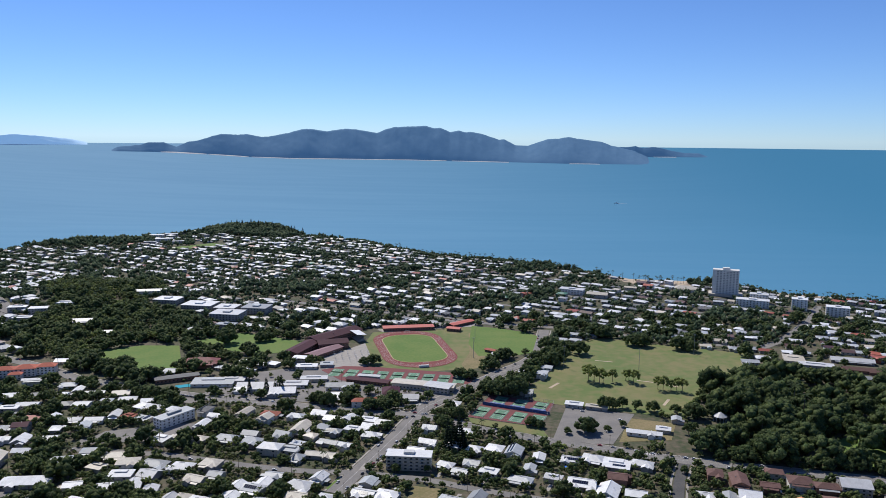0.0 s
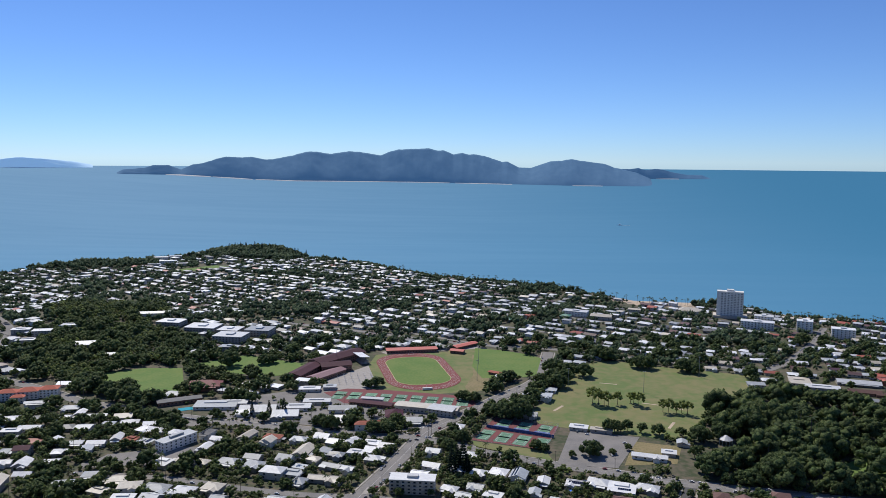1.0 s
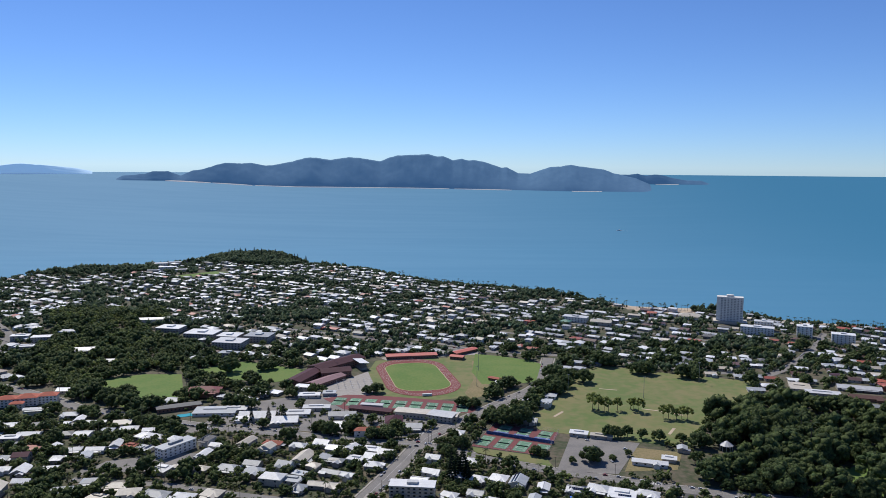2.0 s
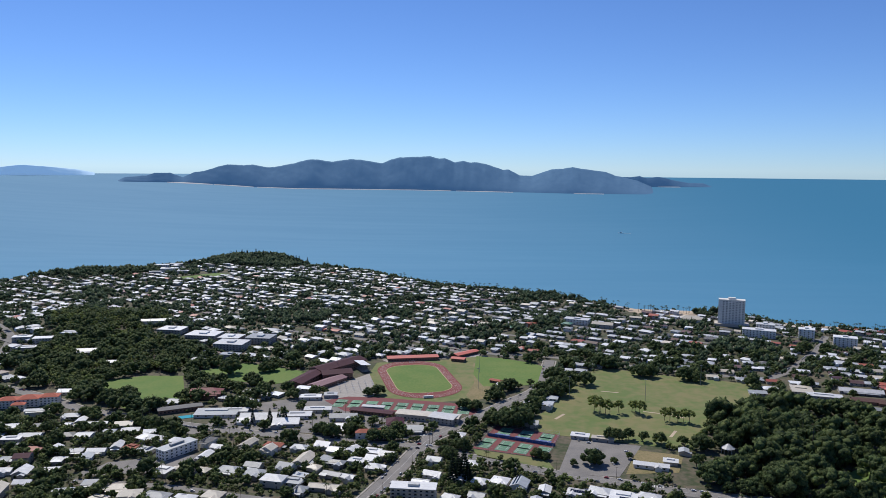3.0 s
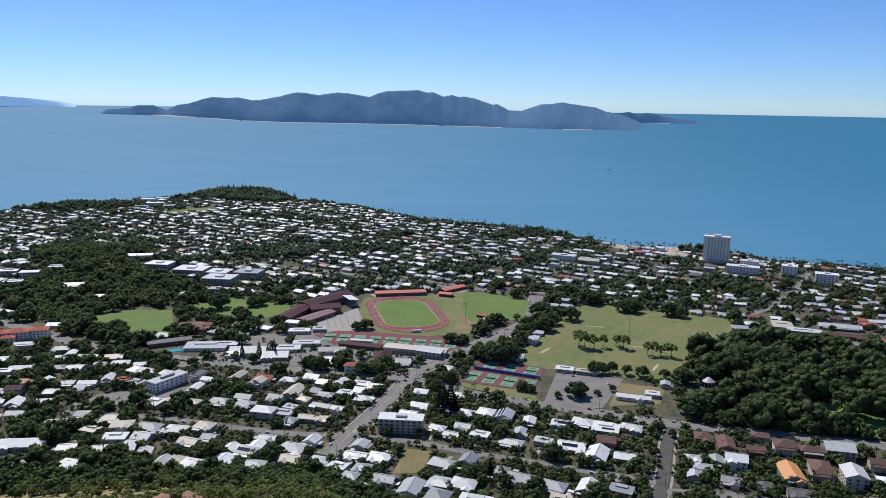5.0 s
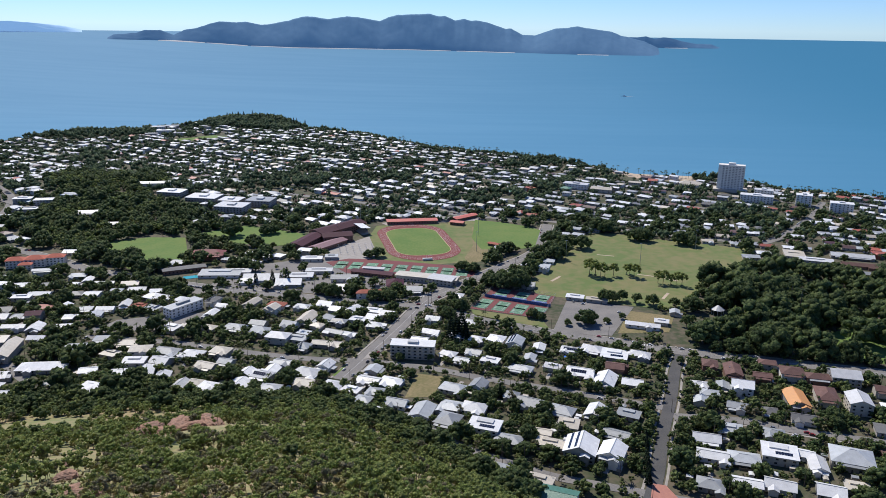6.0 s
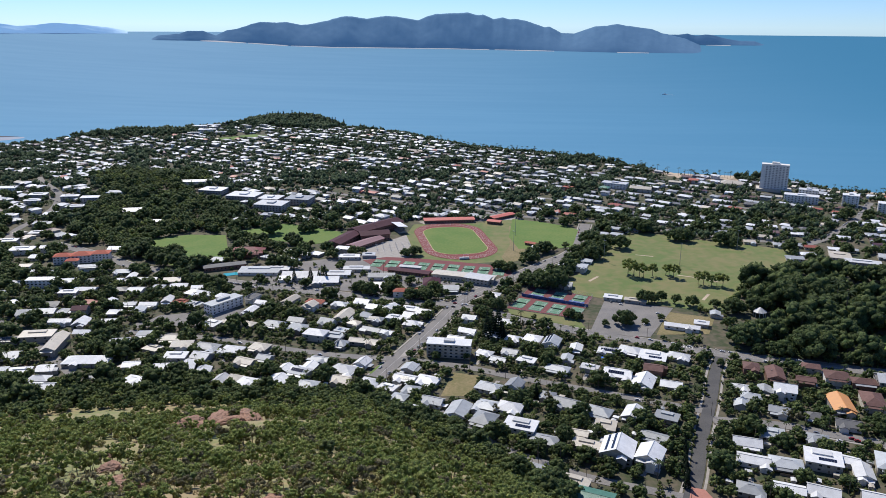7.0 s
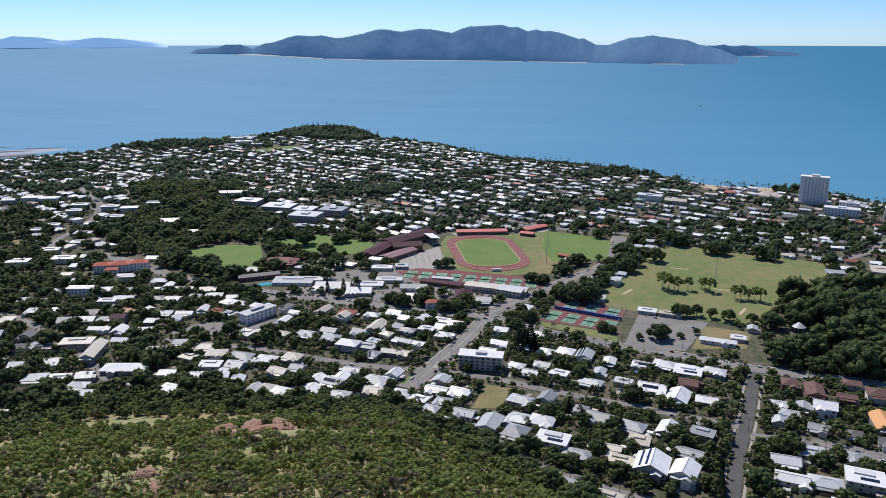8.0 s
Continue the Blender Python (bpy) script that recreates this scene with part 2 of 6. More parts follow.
def z_at(x, y):
    return float(ground(x, y))


def grid_tris(nx, ny):
    i = np.arange(nx * ny).reshape(ny, nx)
    a, b, c, d = i[:-1, :-1].ravel(), i[:-1, 1:].ravel(), i[1:, 1:].ravel(), i[1:, :-1].ravel()
    return np.vstack([np.c_[a, b, c], np.c_[a, c, d]])


def land_sheet():
    xs = np.concatenate([np.linspace(-2600, -1300, 40)[:-1], np.linspace(-1300, -24, 100)[:-1], np.linspace(-24, 24, 25), np.linspace(24, 900, 72)[1:], np.linspace(900, 2600, 40)[1:]])
    ys = np.concatenate([np.linspace(-1800, -300, 30)[:-1], np.linspace(-300, -24, 30)[:-1], np.linspace(-24, 24, 25), np.linspace(24, 2440, 150)[1:]])
    X, Y = np.meshgrid(xs, ys)
    Z = ground(X, Y)
    V = np.c_[X.ravel(), Y.ravel(), Z.ravel()]
    T = grid_tris(len(xs), len(ys))
    mid = V[T].mean(axis=1)
    steep = (np.hypot(mid[:, 0], mid[:, 1]) < np.interp(np.degrees(np.arctan2(mid[:, 0], mid[:, 1])), FOOT_AZ, FOOT_R)) & (mid[:, 2] > 2)
    coast = np.interp(mid[:, 0], COAST_X, COAST_Y) - mid[:, 1]
    idx = np.where(steep, 1, np.where(coast < np.where((mid[:, 0] > 320) & (mid[:, 0] < 480), 85, 36), 2, 0))
    ob = tri_object("ground", V, T, [M_GROUND, M_HILL, M_SAND], idx, True)
    tagged(ob, "town ground of dry grass and earth rising to a scrubby hill", "ground", kind="structure")


def sea_sheet():
    """The sea, which bends up far out so that its edge stands at the true horizon within reach of sight."""
    rs = np.concatenate([np.linspace(300, 2600, 24)[:-1], np.linspace(2600, 4850, 90)])
    az = np.radians(np.linspace(-100, 100, 120))
    A, Rr = np.meshgrid(az, rs)
    Z = SEA_Z + 239 * np.clip((Rr - 2600) / 2250, 0, 1) ** 1.5
    V = np.c_[(Rr * np.sin(A)).ravel(), (Rr * np.cos(A)).ravel(), Z.ravel()]
    ob = tri_object("sea", V, grid_tris(len(az), len(rs)), [M_SEA], None, True)
    tagged(ob, "calm blue sea reaching out to the horizon", "sea", kind="structure")


def sea_z(r):
    return SEA_Z + 239 * max(0.0, (r - 2600) / 2250) ** 1.5


def far_island(name, count, foot_line, ridge_line, material, label, r_back):
    """A mountainous island: a ridge of given elevations over a shore, with spurs running down to the water."""
    az = np.linspace(ridge_line[0][0], ridge_line[-1][0], count)
    front = np.interp(az, [q[0] for q in foot_line], [q[1] for q in foot_line])
    top = np.interp(az, [q[0] for q in ridge_line], [q[1] for q in ridge_line])
    n = 30
    V = np.zeros((n, len(az), 3))
    for i, a in enumerate(az):
        rf, rb = front[i], max(front[i] + 60, r_back)
        rm = rf + 0.62 * (rb - rf)
        peak = EYE + rm * math.tan(radians(top[i] + 0.02 * noise.fractal(Vector((a * 3.1, 7.0, 1.0)), 0.9, 2.2, 4)))
        for j in range(n):
            s = j / (n - 1)
            r = rf + s * (rb - rf)
            if s < 0.62:
                f = s / 0.62
                spur = noise.fractal(Vector((a * 0.55 + 0.5 * f, f * 0.9, 3.0)), 0.8, 2.1, 4) * 0.06 * f * (1 - f) * 4
                z = sea_z(rf) - 2 + (peak - sea_z(rf) + 2) * min(1.0, max(0.0, f ** 0.8 + spur))
            else:
                base = sea_z(r) - 2
                z = base + (peak - base) * (1 - (s - 0.62) / 0.38) ** 0.7
            V[j, i] = (r * math.sin(radians(a)), r * math.cos(radians(a)), z)
    ob = tri_object(name, V.reshape(-1, 3), grid_tris(len(az), n), [material], None, True)
    return tagged(ob, label, "island", kind="structure")


def flat_area(name, corners, material, label, lift=0.12, category=""):
    """A level surface on the ground with given corners, with a low rim of thickness."""
    bm = bmesh.new()
    z = max(z_at(x, y) for x, y in corners)
    top = [bm.verts.new((x, y, z + lift)) for x, y in corners]
    low = [bm.verts.new((x, y, z - 1.0)) for x, y in corners]
    f = bm.faces.new(top)
    for i in range(len(top)):
        bm.faces.new((low[i - 1], low[i], top[i], top[i - 1]))
    bmesh.ops.recalc_face_normals(bm, faces=bm.faces)
    if f.normal.z < 0:
        bmesh.ops.reverse_faces(bm, faces=bm.faces)
    ob = part(name, bm, material)
    return tagged(ob, label, category or name.replace("_", " "), kind="structure")


def strip(name, points, width, material, label, lift=0.25, category="road", along=8.0):
    """A road or path: a ribbon that follows the ground."""
    bm = bmesh.new()
    pts = []
    for (xa, ya), (xb, yb) in zip(points, points[1:]):
        k = max(1, int(math.hypot(xb - xa, yb - ya) / along))
        pts += [(xa + (xb - xa) * i / k, ya + (yb - ya) * i / k) for i in range(k)]
    pts.append(points[-1])
    for _ in range(3):
        pts = [pts[0]] + [((a[0] + 2 * b[0] + c[0]) / 4, (a[1] + 2 * b[1] + c[1]) / 4) for a, b, c in zip(pts, pts[1:], pts[2:])] + [pts[-1]]
    last = None
    for i, (x, y) in enumerate(pts):
        xa, ya = pts[max(0, i - 1)]
        xb, yb = pts[min(len(pts) - 1, i + 1)]
        l = math.hypot(xb - xa, yb - ya)
        nx, ny = (yb - ya) / l * width / 2, -(xb - xa) / l * width / 2
        z = max(z_at(x - nx, y - ny), z_at(x, y), z_at(x + nx, y + ny)) + lift
        now = [bm.verts.new((x - nx, y - ny, z)), bm.verts.new((x + nx, y + ny, z)), bm.verts.new((x - nx, y - ny, z - 1.2)), bm.verts.new((x + nx, y + ny, z - 1.2))]
        if last:
            bm.faces.new((last[0], last[1], now[1], now[0]))
            bm.faces.new((last[2], last[0], now[0], now[2]))
            bm.faces.new((last[1], last[3], now[3], now[1]))
        last = now
    bmesh.ops.recalc_face_normals(bm, faces=bm.faces)
    ROAD_RUNS.append((pts, width))
    ob = part(name, bm, material)
    return tagged(ob, label, category, kind="structure")


ROAD_RUNS = []

# ---- large structure ----
land_sheet()
sea_sheet()
ISLAND_RIDGE = [(-23.76, -1.05), (-23.19, -0.75), (-21.76, -0.62), (-21.23, -0.44), (-20.18, -0.43), (-19.34, -0.74), (-18.58, -0.38), (-17.9, -0.29), (-16.79, 0.07), (-16.24, 0.2), (-15.14, 0.15), (-14.44, 0.21), (-13.55, 0.02), (-12.98, 0.03), (-11.49, 0.33), (-10.49, 0.61), (-9.77, 0.62), (-8.77, 0.46), (-7.4, 0.67), (-6.6, 0.63), (-5.01, 0.38), (-4.28, 0.68), (-3.7, 0.83), (-2.71, 0.87), (-1.39, 0.94)]
ISLAND_RIDGE += [(-0.74, 0.76), (-0.3, 0.81), (0.44, 0.5), (1.12, 0.61), (1.68, 0.47), (2.04, 0.53), (2.85, 0.37), (4.17, -0.05), (4.53, -0.01), (5.35, -0.44), (6.29, -0.47), (6.79, -0.29), (7.77, 0.04), (8.48, 0.07), (9.25, 0.2), (9.89, 0.09), (10.81, -0.02), (11.73, -0.14), (12.31, -0.38), (13.15, -0.57), (13.99, -0.76), (14.92, -1.15), (15.64, -1.61)]
ISLAND_FOOT = [(-23.8, 4573), (-20.0, 4546), (-17.3, 4481), (-14.4, 4393), (-11.3, 4344), (-2.7, 4317), (4.7, 4269), (9.0, 4245), (14.6, 4250), (15.64, 4301)]
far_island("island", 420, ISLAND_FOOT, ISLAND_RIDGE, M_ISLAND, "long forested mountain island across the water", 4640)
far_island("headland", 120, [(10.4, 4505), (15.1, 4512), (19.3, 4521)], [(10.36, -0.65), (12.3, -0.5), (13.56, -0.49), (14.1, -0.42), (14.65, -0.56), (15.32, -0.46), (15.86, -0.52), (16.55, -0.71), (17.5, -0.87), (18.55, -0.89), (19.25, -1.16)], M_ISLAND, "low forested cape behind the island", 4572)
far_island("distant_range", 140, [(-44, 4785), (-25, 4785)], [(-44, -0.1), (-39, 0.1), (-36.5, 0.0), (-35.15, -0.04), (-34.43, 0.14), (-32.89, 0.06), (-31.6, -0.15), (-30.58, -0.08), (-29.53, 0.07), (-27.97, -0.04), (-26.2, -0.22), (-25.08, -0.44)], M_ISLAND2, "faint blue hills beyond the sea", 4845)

# pale beaches at the island's foot
BEACH = mat("pale_beach_sand", (0.62, 0.6, 0.57), (0.52, 0.5, 0.48), 0.02, 0.95)
for a0, a1, wide in ((-20.4, -17.3, 9), (-17.2, -14.4, 7), (-14.2, -4.6, 5), (-5.0, 0.2, 4), (0.6, 4.9, 3), (9.4, 11.6, 1.5), (15.4, 17.0, 2)):
    bm = bmesh.new()
    last = None
    for k in range(25):
        a = a0 + (a1 - a0) * k / 24
        r = float(np.interp(a, [q[0] for q in ISLAND_FOOT], [q[1] for q in ISLAND_FOOT]) if a < 15 else 4514) - 8
        w = wide * math.sin(math.pi * (k + 0.3) / 24.6) ** 0.5
        p = [bm.verts.new((q * math.sin(radians(a)), q * math.cos(radians(a)), sea_z(q) + h)) for q, h in ((r - w, -1.0), (r, 0.5 + 0.25 * w), (r + 30, 1.0 + 0.25 * w))]
        if last:
            for i in (0, 1):
                bm.faces.new((last[i], p[i], p[i + 1], last[i + 1]))
        last = p
    tagged(part("island_beach", bm, BEACH), "thin pale beach at the foot of the island", "beach", kind="structure")

MUD = mat("wet_tidal_mud", (0.17, 0.12, 0.1), (0.12, 0.1, 0.095), 0.01, 0.9, spec=0.1)
WETSAND = mat("shallow_wet_sand", (0.34, 0.36, 0.4), (0.28, 0.33, 0.4), 0.004, 0.9, fine=0.02, spec=0.1)
for cx, cy, rx, ry, turn in ((-1330, 1760, 190, 75, 40), (-1450, 1560, 200, 90, 50), (-1260, 1880, 60, 10, 20), (-1330, 1800, 90, 16, 25), (-1250, 1740, 70, 22, 35), (-1400, 1880, 60, 8, 15)):
    pts = [(rx * math.cos(a) * (1 + 0.25 * math.sin(3 * a + cx)), ry * math.sin(a) * (1 + 0.2 * math.cos(2 * a))) for a in [k * math.tau / 24 for k in range(24)]]
    wet = ry > 50
    c, s = math.cos(radians(turn)), math.sin(radians(turn))
    bm = bmesh.new()
    rim = [bm.verts.new((cx + c * x - s * y, cy + s * x + c * y, SEA_Z - 1)) for x, y in pts]
    hump = [bm.verts.new((cx + 0.8 * (c * x - s * y), cy + 0.8 * (s * x + c * y), SEA_Z + (0.15 if wet else 0.5))) for x, y in pts]
    bm.faces.new(hump)
    for i in range(24):
        bm.faces.new((rim[i - 1], rim[i], hump[i], hump[i - 1]))
    tagged(part("sandbank", bm, WETSAND if wet else MUD), "pale wet tidal flat along the shore" if wet else "brown tidal sandbank in shallow water", "sandbank", kind="structure")

FIELDS = {
    "oval": [(93, 818), (124, 860), (150, 930), (180, 1000), (219, 1040), (310, 1000), (398, 968), (380, 890), (330, 850), (288, 806), (245, 728), (200, 742), (130, 764), (100, 772)],
    "left": [(-446, 952), (-400, 978), (-351, 979), (-317, 889), (-345, 838), (-372, 842), (-410, 880)],
    "row": [(-352, 992), (-283, 1050), (-160, 990), (-175, 965), (-221, 946), (-275, 956), (-330, 975)],
    "second": [(44, 1102), (80, 1090), (120, 1066), (140, 1040), (154, 985), (100, 950), (47, 944), (36, 1000)],
}
flat_area("sports_oval", FIELDS["oval"], M_OVAL, "wide mown sports oval of yellowing green grass", category="oval")
flat_area("playing_field", FIELDS["left"], M_LAWN, "green watered playing field ringed by trees")
flat_area("playing_field", FIELDS["row"], M_LAWN, "green school lawn behind shade trees")
flat_area("playing_field", FIELDS["second"], M_LAWN, "green training field beside the running track")

ROADS = {
    "main": ([(-84, 560), (-62, 621), (-40, 684), (-21, 748), (29, 817), (79, 885), (102, 911), (124, 950), (150, 1080)], 15),
    "cross": ([(-560, 920), (-478, 877), (-417, 835), (-331, 802), (-279, 786), (-224, 768), (-156, 756), (-73, 736), (-21, 730), (37, 696), (100, 666), (151, 650), (197, 631), (244, 618), (311, 603), (420, 575), (560, 540)], 14),
    "dark": ([(218, 636), (197, 590), (178, 534), (160, 490), (140, 430), (125, 395), (110, 350)], 9),
    "hill": ([(-30, 505), (-4, 478), (16, 454), (42, 441), (70, 426), (105, 416), (131, 408), (170, 396), (240, 370)], 8),
    "bend": ([(-330, 640), (-240, 630), (-170, 610), (-124, 600), (-60, 596), (-6, 584), (23, 570), (100, 545), (172, 520)], 9),
    "right": ([(172, 508), (226, 503), (249, 492), (270, 485), (302, 477), (420, 440)], 10),
    "dead": ([(-330, 655), (-280, 672), (-236, 690)], 13),
    "far": ([(-330, 1290), (-118, 1197), (36, 1122), (144, 1105), (217, 1072), (341, 1018), (430, 990), (480, 1035), (576, 1155), (640, 1260)], 12),
    "hilltop": ([(-590, 900), (-640, 945), (-650, 990), (-648, 1044), (-652, 1090), (-674, 1144), (-718, 1194), (-756, 1233), (-800, 1300)], 11),
    "left": ([(-640, 700), (-520, 690), (-440, 640), (-380, 590), (-330, 545)], 9),
}
for k, (key, (pts, w)) in enumerate(ROADS.items()):
    strip("road", pts, w, M_DARKROAD if key == "dark" else M_ROAD, "dark new asphalt side street" if key == "dark" else "grey asphalt street with worn edges", 0.33 - 0.02 * k if key != "main" else 0.36)
for key, off in (("main", 9.2), ("main", -9.2), ("cross", -9.0), ("dark", 6.5), ("dark", -6.5), ("right", 6.5)):
    pts = ROADS[key][0]
    side = []
    for i, (x, y) in enumerate(pts):
        xa, ya = pts[max(0, i - 1)]
        xb, yb = pts[min(len(pts) - 1, i + 1)]
        l = math.hypot(xb - xa, yb - ya)
        side.append((x + (yb - ya) / l * off, y - (xb - xa) / l * off))
    strip("pavement", side, 1.8, M_CONC, "pale concrete footpath along the street", 0.1, "footpath")
strip("centre_line", ROADS["main"][0][:7], 0.22, M_LINE, "worn white centre line on the street", 0.4, "road marking")
strip("centre_line", ROADS["cross"][0][4:], 0.22, M_LINE, "worn white centre line on the street", 0.4, "road marking")

flat_area("car_park", [(103, 668), (130, 757), (197, 739), (158, 661)], M_ROAD, "grey asphalt car park with faded bays", 0.2)
flat_area("yard", [(165, 667), (189, 728), (232, 714), (215, 672)], M_DRYGRASS, "bare brown yard beside a low hall", 0.15)
flat_area("verge", [(31, 707), (26, 726), (97, 701), (101, 677)], M_OVAL, "strip of mown grass before the tennis courts", 0.1)
flat_area("car_park", [(-330, 650), (-318, 682), (-262, 702), (-232, 704), (-226, 682), (-276, 658)], M_ROAD, "wide grey asphalt yard at a dead end", 0.16)
flat_area("car_park", [(-345, 800), (-333, 815), (-246, 778), (-262, 758)], M_ROAD, "asphalt kerbside parking in front of the school", 0.12)
flat_area("traffic_island", [(-66, 615), (-61, 614), (-63, 603), (-70, 600)], M_CONC, "small concrete traffic island at a junction", 0.5)
flat_area("vacant_lot", [(-22, 574), (0, 569), (-8, 533), (-30, 531)], M_DRYGRASS, "empty house block of brown dry grass", 0.15)
flat_area("verge", [(-84, 588), (-70, 586), (-78, 560), (-92, 568)], M_LAWN, "small green corner verge", 0.15)
flat_area("school_yard", [(-150, 930), (-105, 1000), (-85, 910), (-100, 880), (-140, 880)], M_CONC, "paved grey-brown school yard", 0.15)
flat_area("dry_bank", [(38, 1060), (44, 1060), (56, 945), (50, 900), (30, 880), (24, 905), (36, 960)], M_DRYGRASS, "dry grass bank beside the running track", 0.1)
flat_area("verge", [(2, 1086), (44, 1101), (37, 1000), (48, 944), (58, 902), (34, 884), (34, 925), (15, 1000)], M_OVAL, "patchy grass verge beside the running track", 0.06)
flat_area("school_grounds", [(-262, 776), (-250, 850), (-150, 905), (-110, 836), (14, 800), (-8, 758), (-70, 748), (-150, 768)], M_ROAD, "paved school grounds between low buildings", 0.06)
flat_area("track_surround", [(-114, 905), (-100, 1058), (-80, 1064), (0, 1078), (22, 1060), (40, 960), (36, 890), (-20, 874), (-70, 888)], M_OVAL, "thin grass round the running track", 0.03)
strip("track", [(-735, 1010), (-720, 987), (-682, 943), (-665, 903), (-690, 880)], 7, M_DRYGRASS, "pale dirt track curving up a grassy slope", 0.2, "track")
flat_area("hilltop_park", [(-690, 1868), (-605, 1960), (-560, 1935), (-640, 1846)], M_LAWN, "small green park on the headland", 0.3)
flat_area("clubhouse_yard", [(-95, 1075), (40, 1135), (60, 1100), (-5, 1085), (-85, 1060)], M_CONC, "bare concrete apron behind a clubhouse", 0.08)


# ---- running track ----
def stadium(r, straight, n=28):
    arc = [(r * math.cos(math.pi * k / n), straight / 2 + r * math.sin(math.pi * k / n)) for k in range(n + 1)]
    return arc + [(-x, -y) for x, y in arc]


def rounded_field(w, l, r, n=10):
    out = []
    for cx, cy, a0 in ((w / 2 - r, l / 2 - r, 0), (r - w / 2, l / 2 - r, 90), (r - w / 2, r - l / 2, 180), (w / 2 - r, r - l / 2, 270)):
        out += [(cx + r * math.cos(radians(a0 + 90 * k / n)), cy + r * math.sin(radians(a0 + 90 * k / n))) for k in range(n + 1)]
    return out


def oval_track(cx, cy, turn):
    m = pose(cx, cy, 0, 0, 0, turn)
    base = tagged(new("running_track"), "red oval running track round a green infield", "running track", kind="structure")
    base.matrix_basis = m
    def ring(name, ro, ri, z, material, label):
        bm = bmesh.new()
        o, i = stadium(ro, 84.4), stadium(ri, 84.4)
        vo, vi = [bm.verts.new((*p, z)) for p in o], [bm.verts.new((*p, z)) for p in i]
        for k in range(len(o)):
            bm.faces.new((vo[k - 1], vo[k], vi[k], vi[k - 1]))
        part(name, bm, material, base, label)
    ring("lane_surface", 46.5, 36.0, 0.3, M_TRACK, "red rubber running surface")
    for k in range(9):
        ring("lane_line", 36.6 + 1.22 * k, 36.5 + 1.22 * k, 0.304, M_LINE, "")
    bm = bmesh.new()
    o, i = ([bm.verts.new((*p, 0.34)) for p in rounded_field(w, l, r)] for w, l, r in ((72.4, 134.4, 27.2), (70.8, 132.8, 26.4)))
    for k in range(len(o)):
        bm.faces.new((o[k - 1], o[k], i[k], i[k - 1]))
    part("kerb", bm, mat("track_kerb", (0.5, 0.4, 0.2)), base, "pale yellow inner kerb")
    bm = bmesh.new()
    bm.faces.new([bm.verts.new((*p, 0.32)) for p in rounded_field(71.4, 133.4, 26.7)])
    part("infield", bm, M_LAWN, base, "bright green mown infield")
    bm = bmesh.new()
    bm.faces.new([bm.verts.new((*p, 0.24)) for p in stadium(48.0, 84.4)])
    part("apron", bm, M_TRACK, base)


oval_track(-38, 980, 13.5)


def goal(x, y, turn):
    g = tagged(new("goal_posts"), "white goal frame on the infield", "goal")
    g.matrix_basis = pose(x, y, 0.27, 0, 0, turn)
    for a in ((-3.7, -0.1, 0, -3.5, 0.1, 3.0), (3.5, -0.1, 0, 3.7, 0.1, 3.0), (-3.7, -0.1, 2.8, 3.7, 0.1, 3.0), (-3.7, 1.6, 0, 3.7, 1.7, 0.15)):
        part("post", made_box(*a), M_FRAME, g)


goal(-50, 1058, 17.5)
goal(-20, 903, 197.5)
bm = made_box(-6, -1.2, 0, 6, 1.2, 2.6)
hut = part("timing_hut", bm, M_FRAME)
hut.matrix_basis = pose(-22, 893, 0.3, 0, 0, 12)
tagged(hut, "low white shelter on the track's edge", "hut")


# ---- courts ----
COURT_MESH = box_mesh("court_surface", M_COURTGREEN, -6.7, -14.0, 0, 6.7, 14.0, 0.06)
LINE_ACROSS = box_mesh("court_line", M_LINE, -5.5, -0.12, 0.055, 5.5, 0.12, 0.075)
LINE_ALONG = box_mesh("court_line", M_LINE, -0.12, -11.9, 0.055, 0.12, 11.9, 0.075)
NET = box_mesh("net", mat("court_net", (0.03, 0.03, 0.03)), -6.2, -0.04, 0.06, 6.2, 0.04, 1.0)
POST = box_mesh("fence_post", M_STEEL, -0.06, -0.06, 0, 0.06, 0.06, 3.6)


BLUE_APRON = box_mesh("court_apron", mat("blue_court_surface", (0.07, 0.12, 0.3), (0.09, 0.14, 0.33), 0.1, 0.9), -8.2, -16.2, 0, 8.2, -6.0, 0.07)


def tennis_court(x, y, turn, group, blue=False):
    c = tagged(new("tennis_court"), "green hard court with a blue end and a net" if blue else "green hard court with white lines and a net", "tennis court", group)
    if blue:
        shared("court_apron", BLUE_APRON, c, pose(0, 0, 0))
    c.matrix_basis = pose(x, y, 0.2, 0, 0, turn)
    shared("surface", COURT_MESH, c, pose(0, 0, 0))
    for v in (-11.8, -6.4, 6.4, 11.8):
        shared("court_line", LINE_ACROSS, c, pose(0, v, 0))
    for v in (-5.4, -4.1, 4.1, 5.4):
        shared("court_line", LINE_ALONG, c, pose(v, 0, 0))
    shared("net", NET, c, pose(0, 0, 0))


flat_area("court_base", [(26, 728), (55, 796), (119, 768), (97, 703)], M_COURT, "maroon painted surround of the tennis courts", 0.16)
for k in range(3):
    tennis_court(62 + 20.5 * k, 775 - 8.6 * k, -22.5, "tennis courts by the car park", True)
for k in range(4):
    tennis_court(41 + 18 * k, 743 - 7.6 * k, -22.5, "tennis courts by the car park")
flat_area("court_base", [(-146, 879), (-120, 895), (-83, 893), (30, 868), (38, 828), (-30, 836), (-116, 839)], M_COURT, "maroon painted surround of the school courts", 0.16)
for k in range(9):
    tennis_court(-126 + 18.3 * k, 869 - 2.7 * k + (-1.2 if k > 5 else 0), -8.5, "school courts in a row")


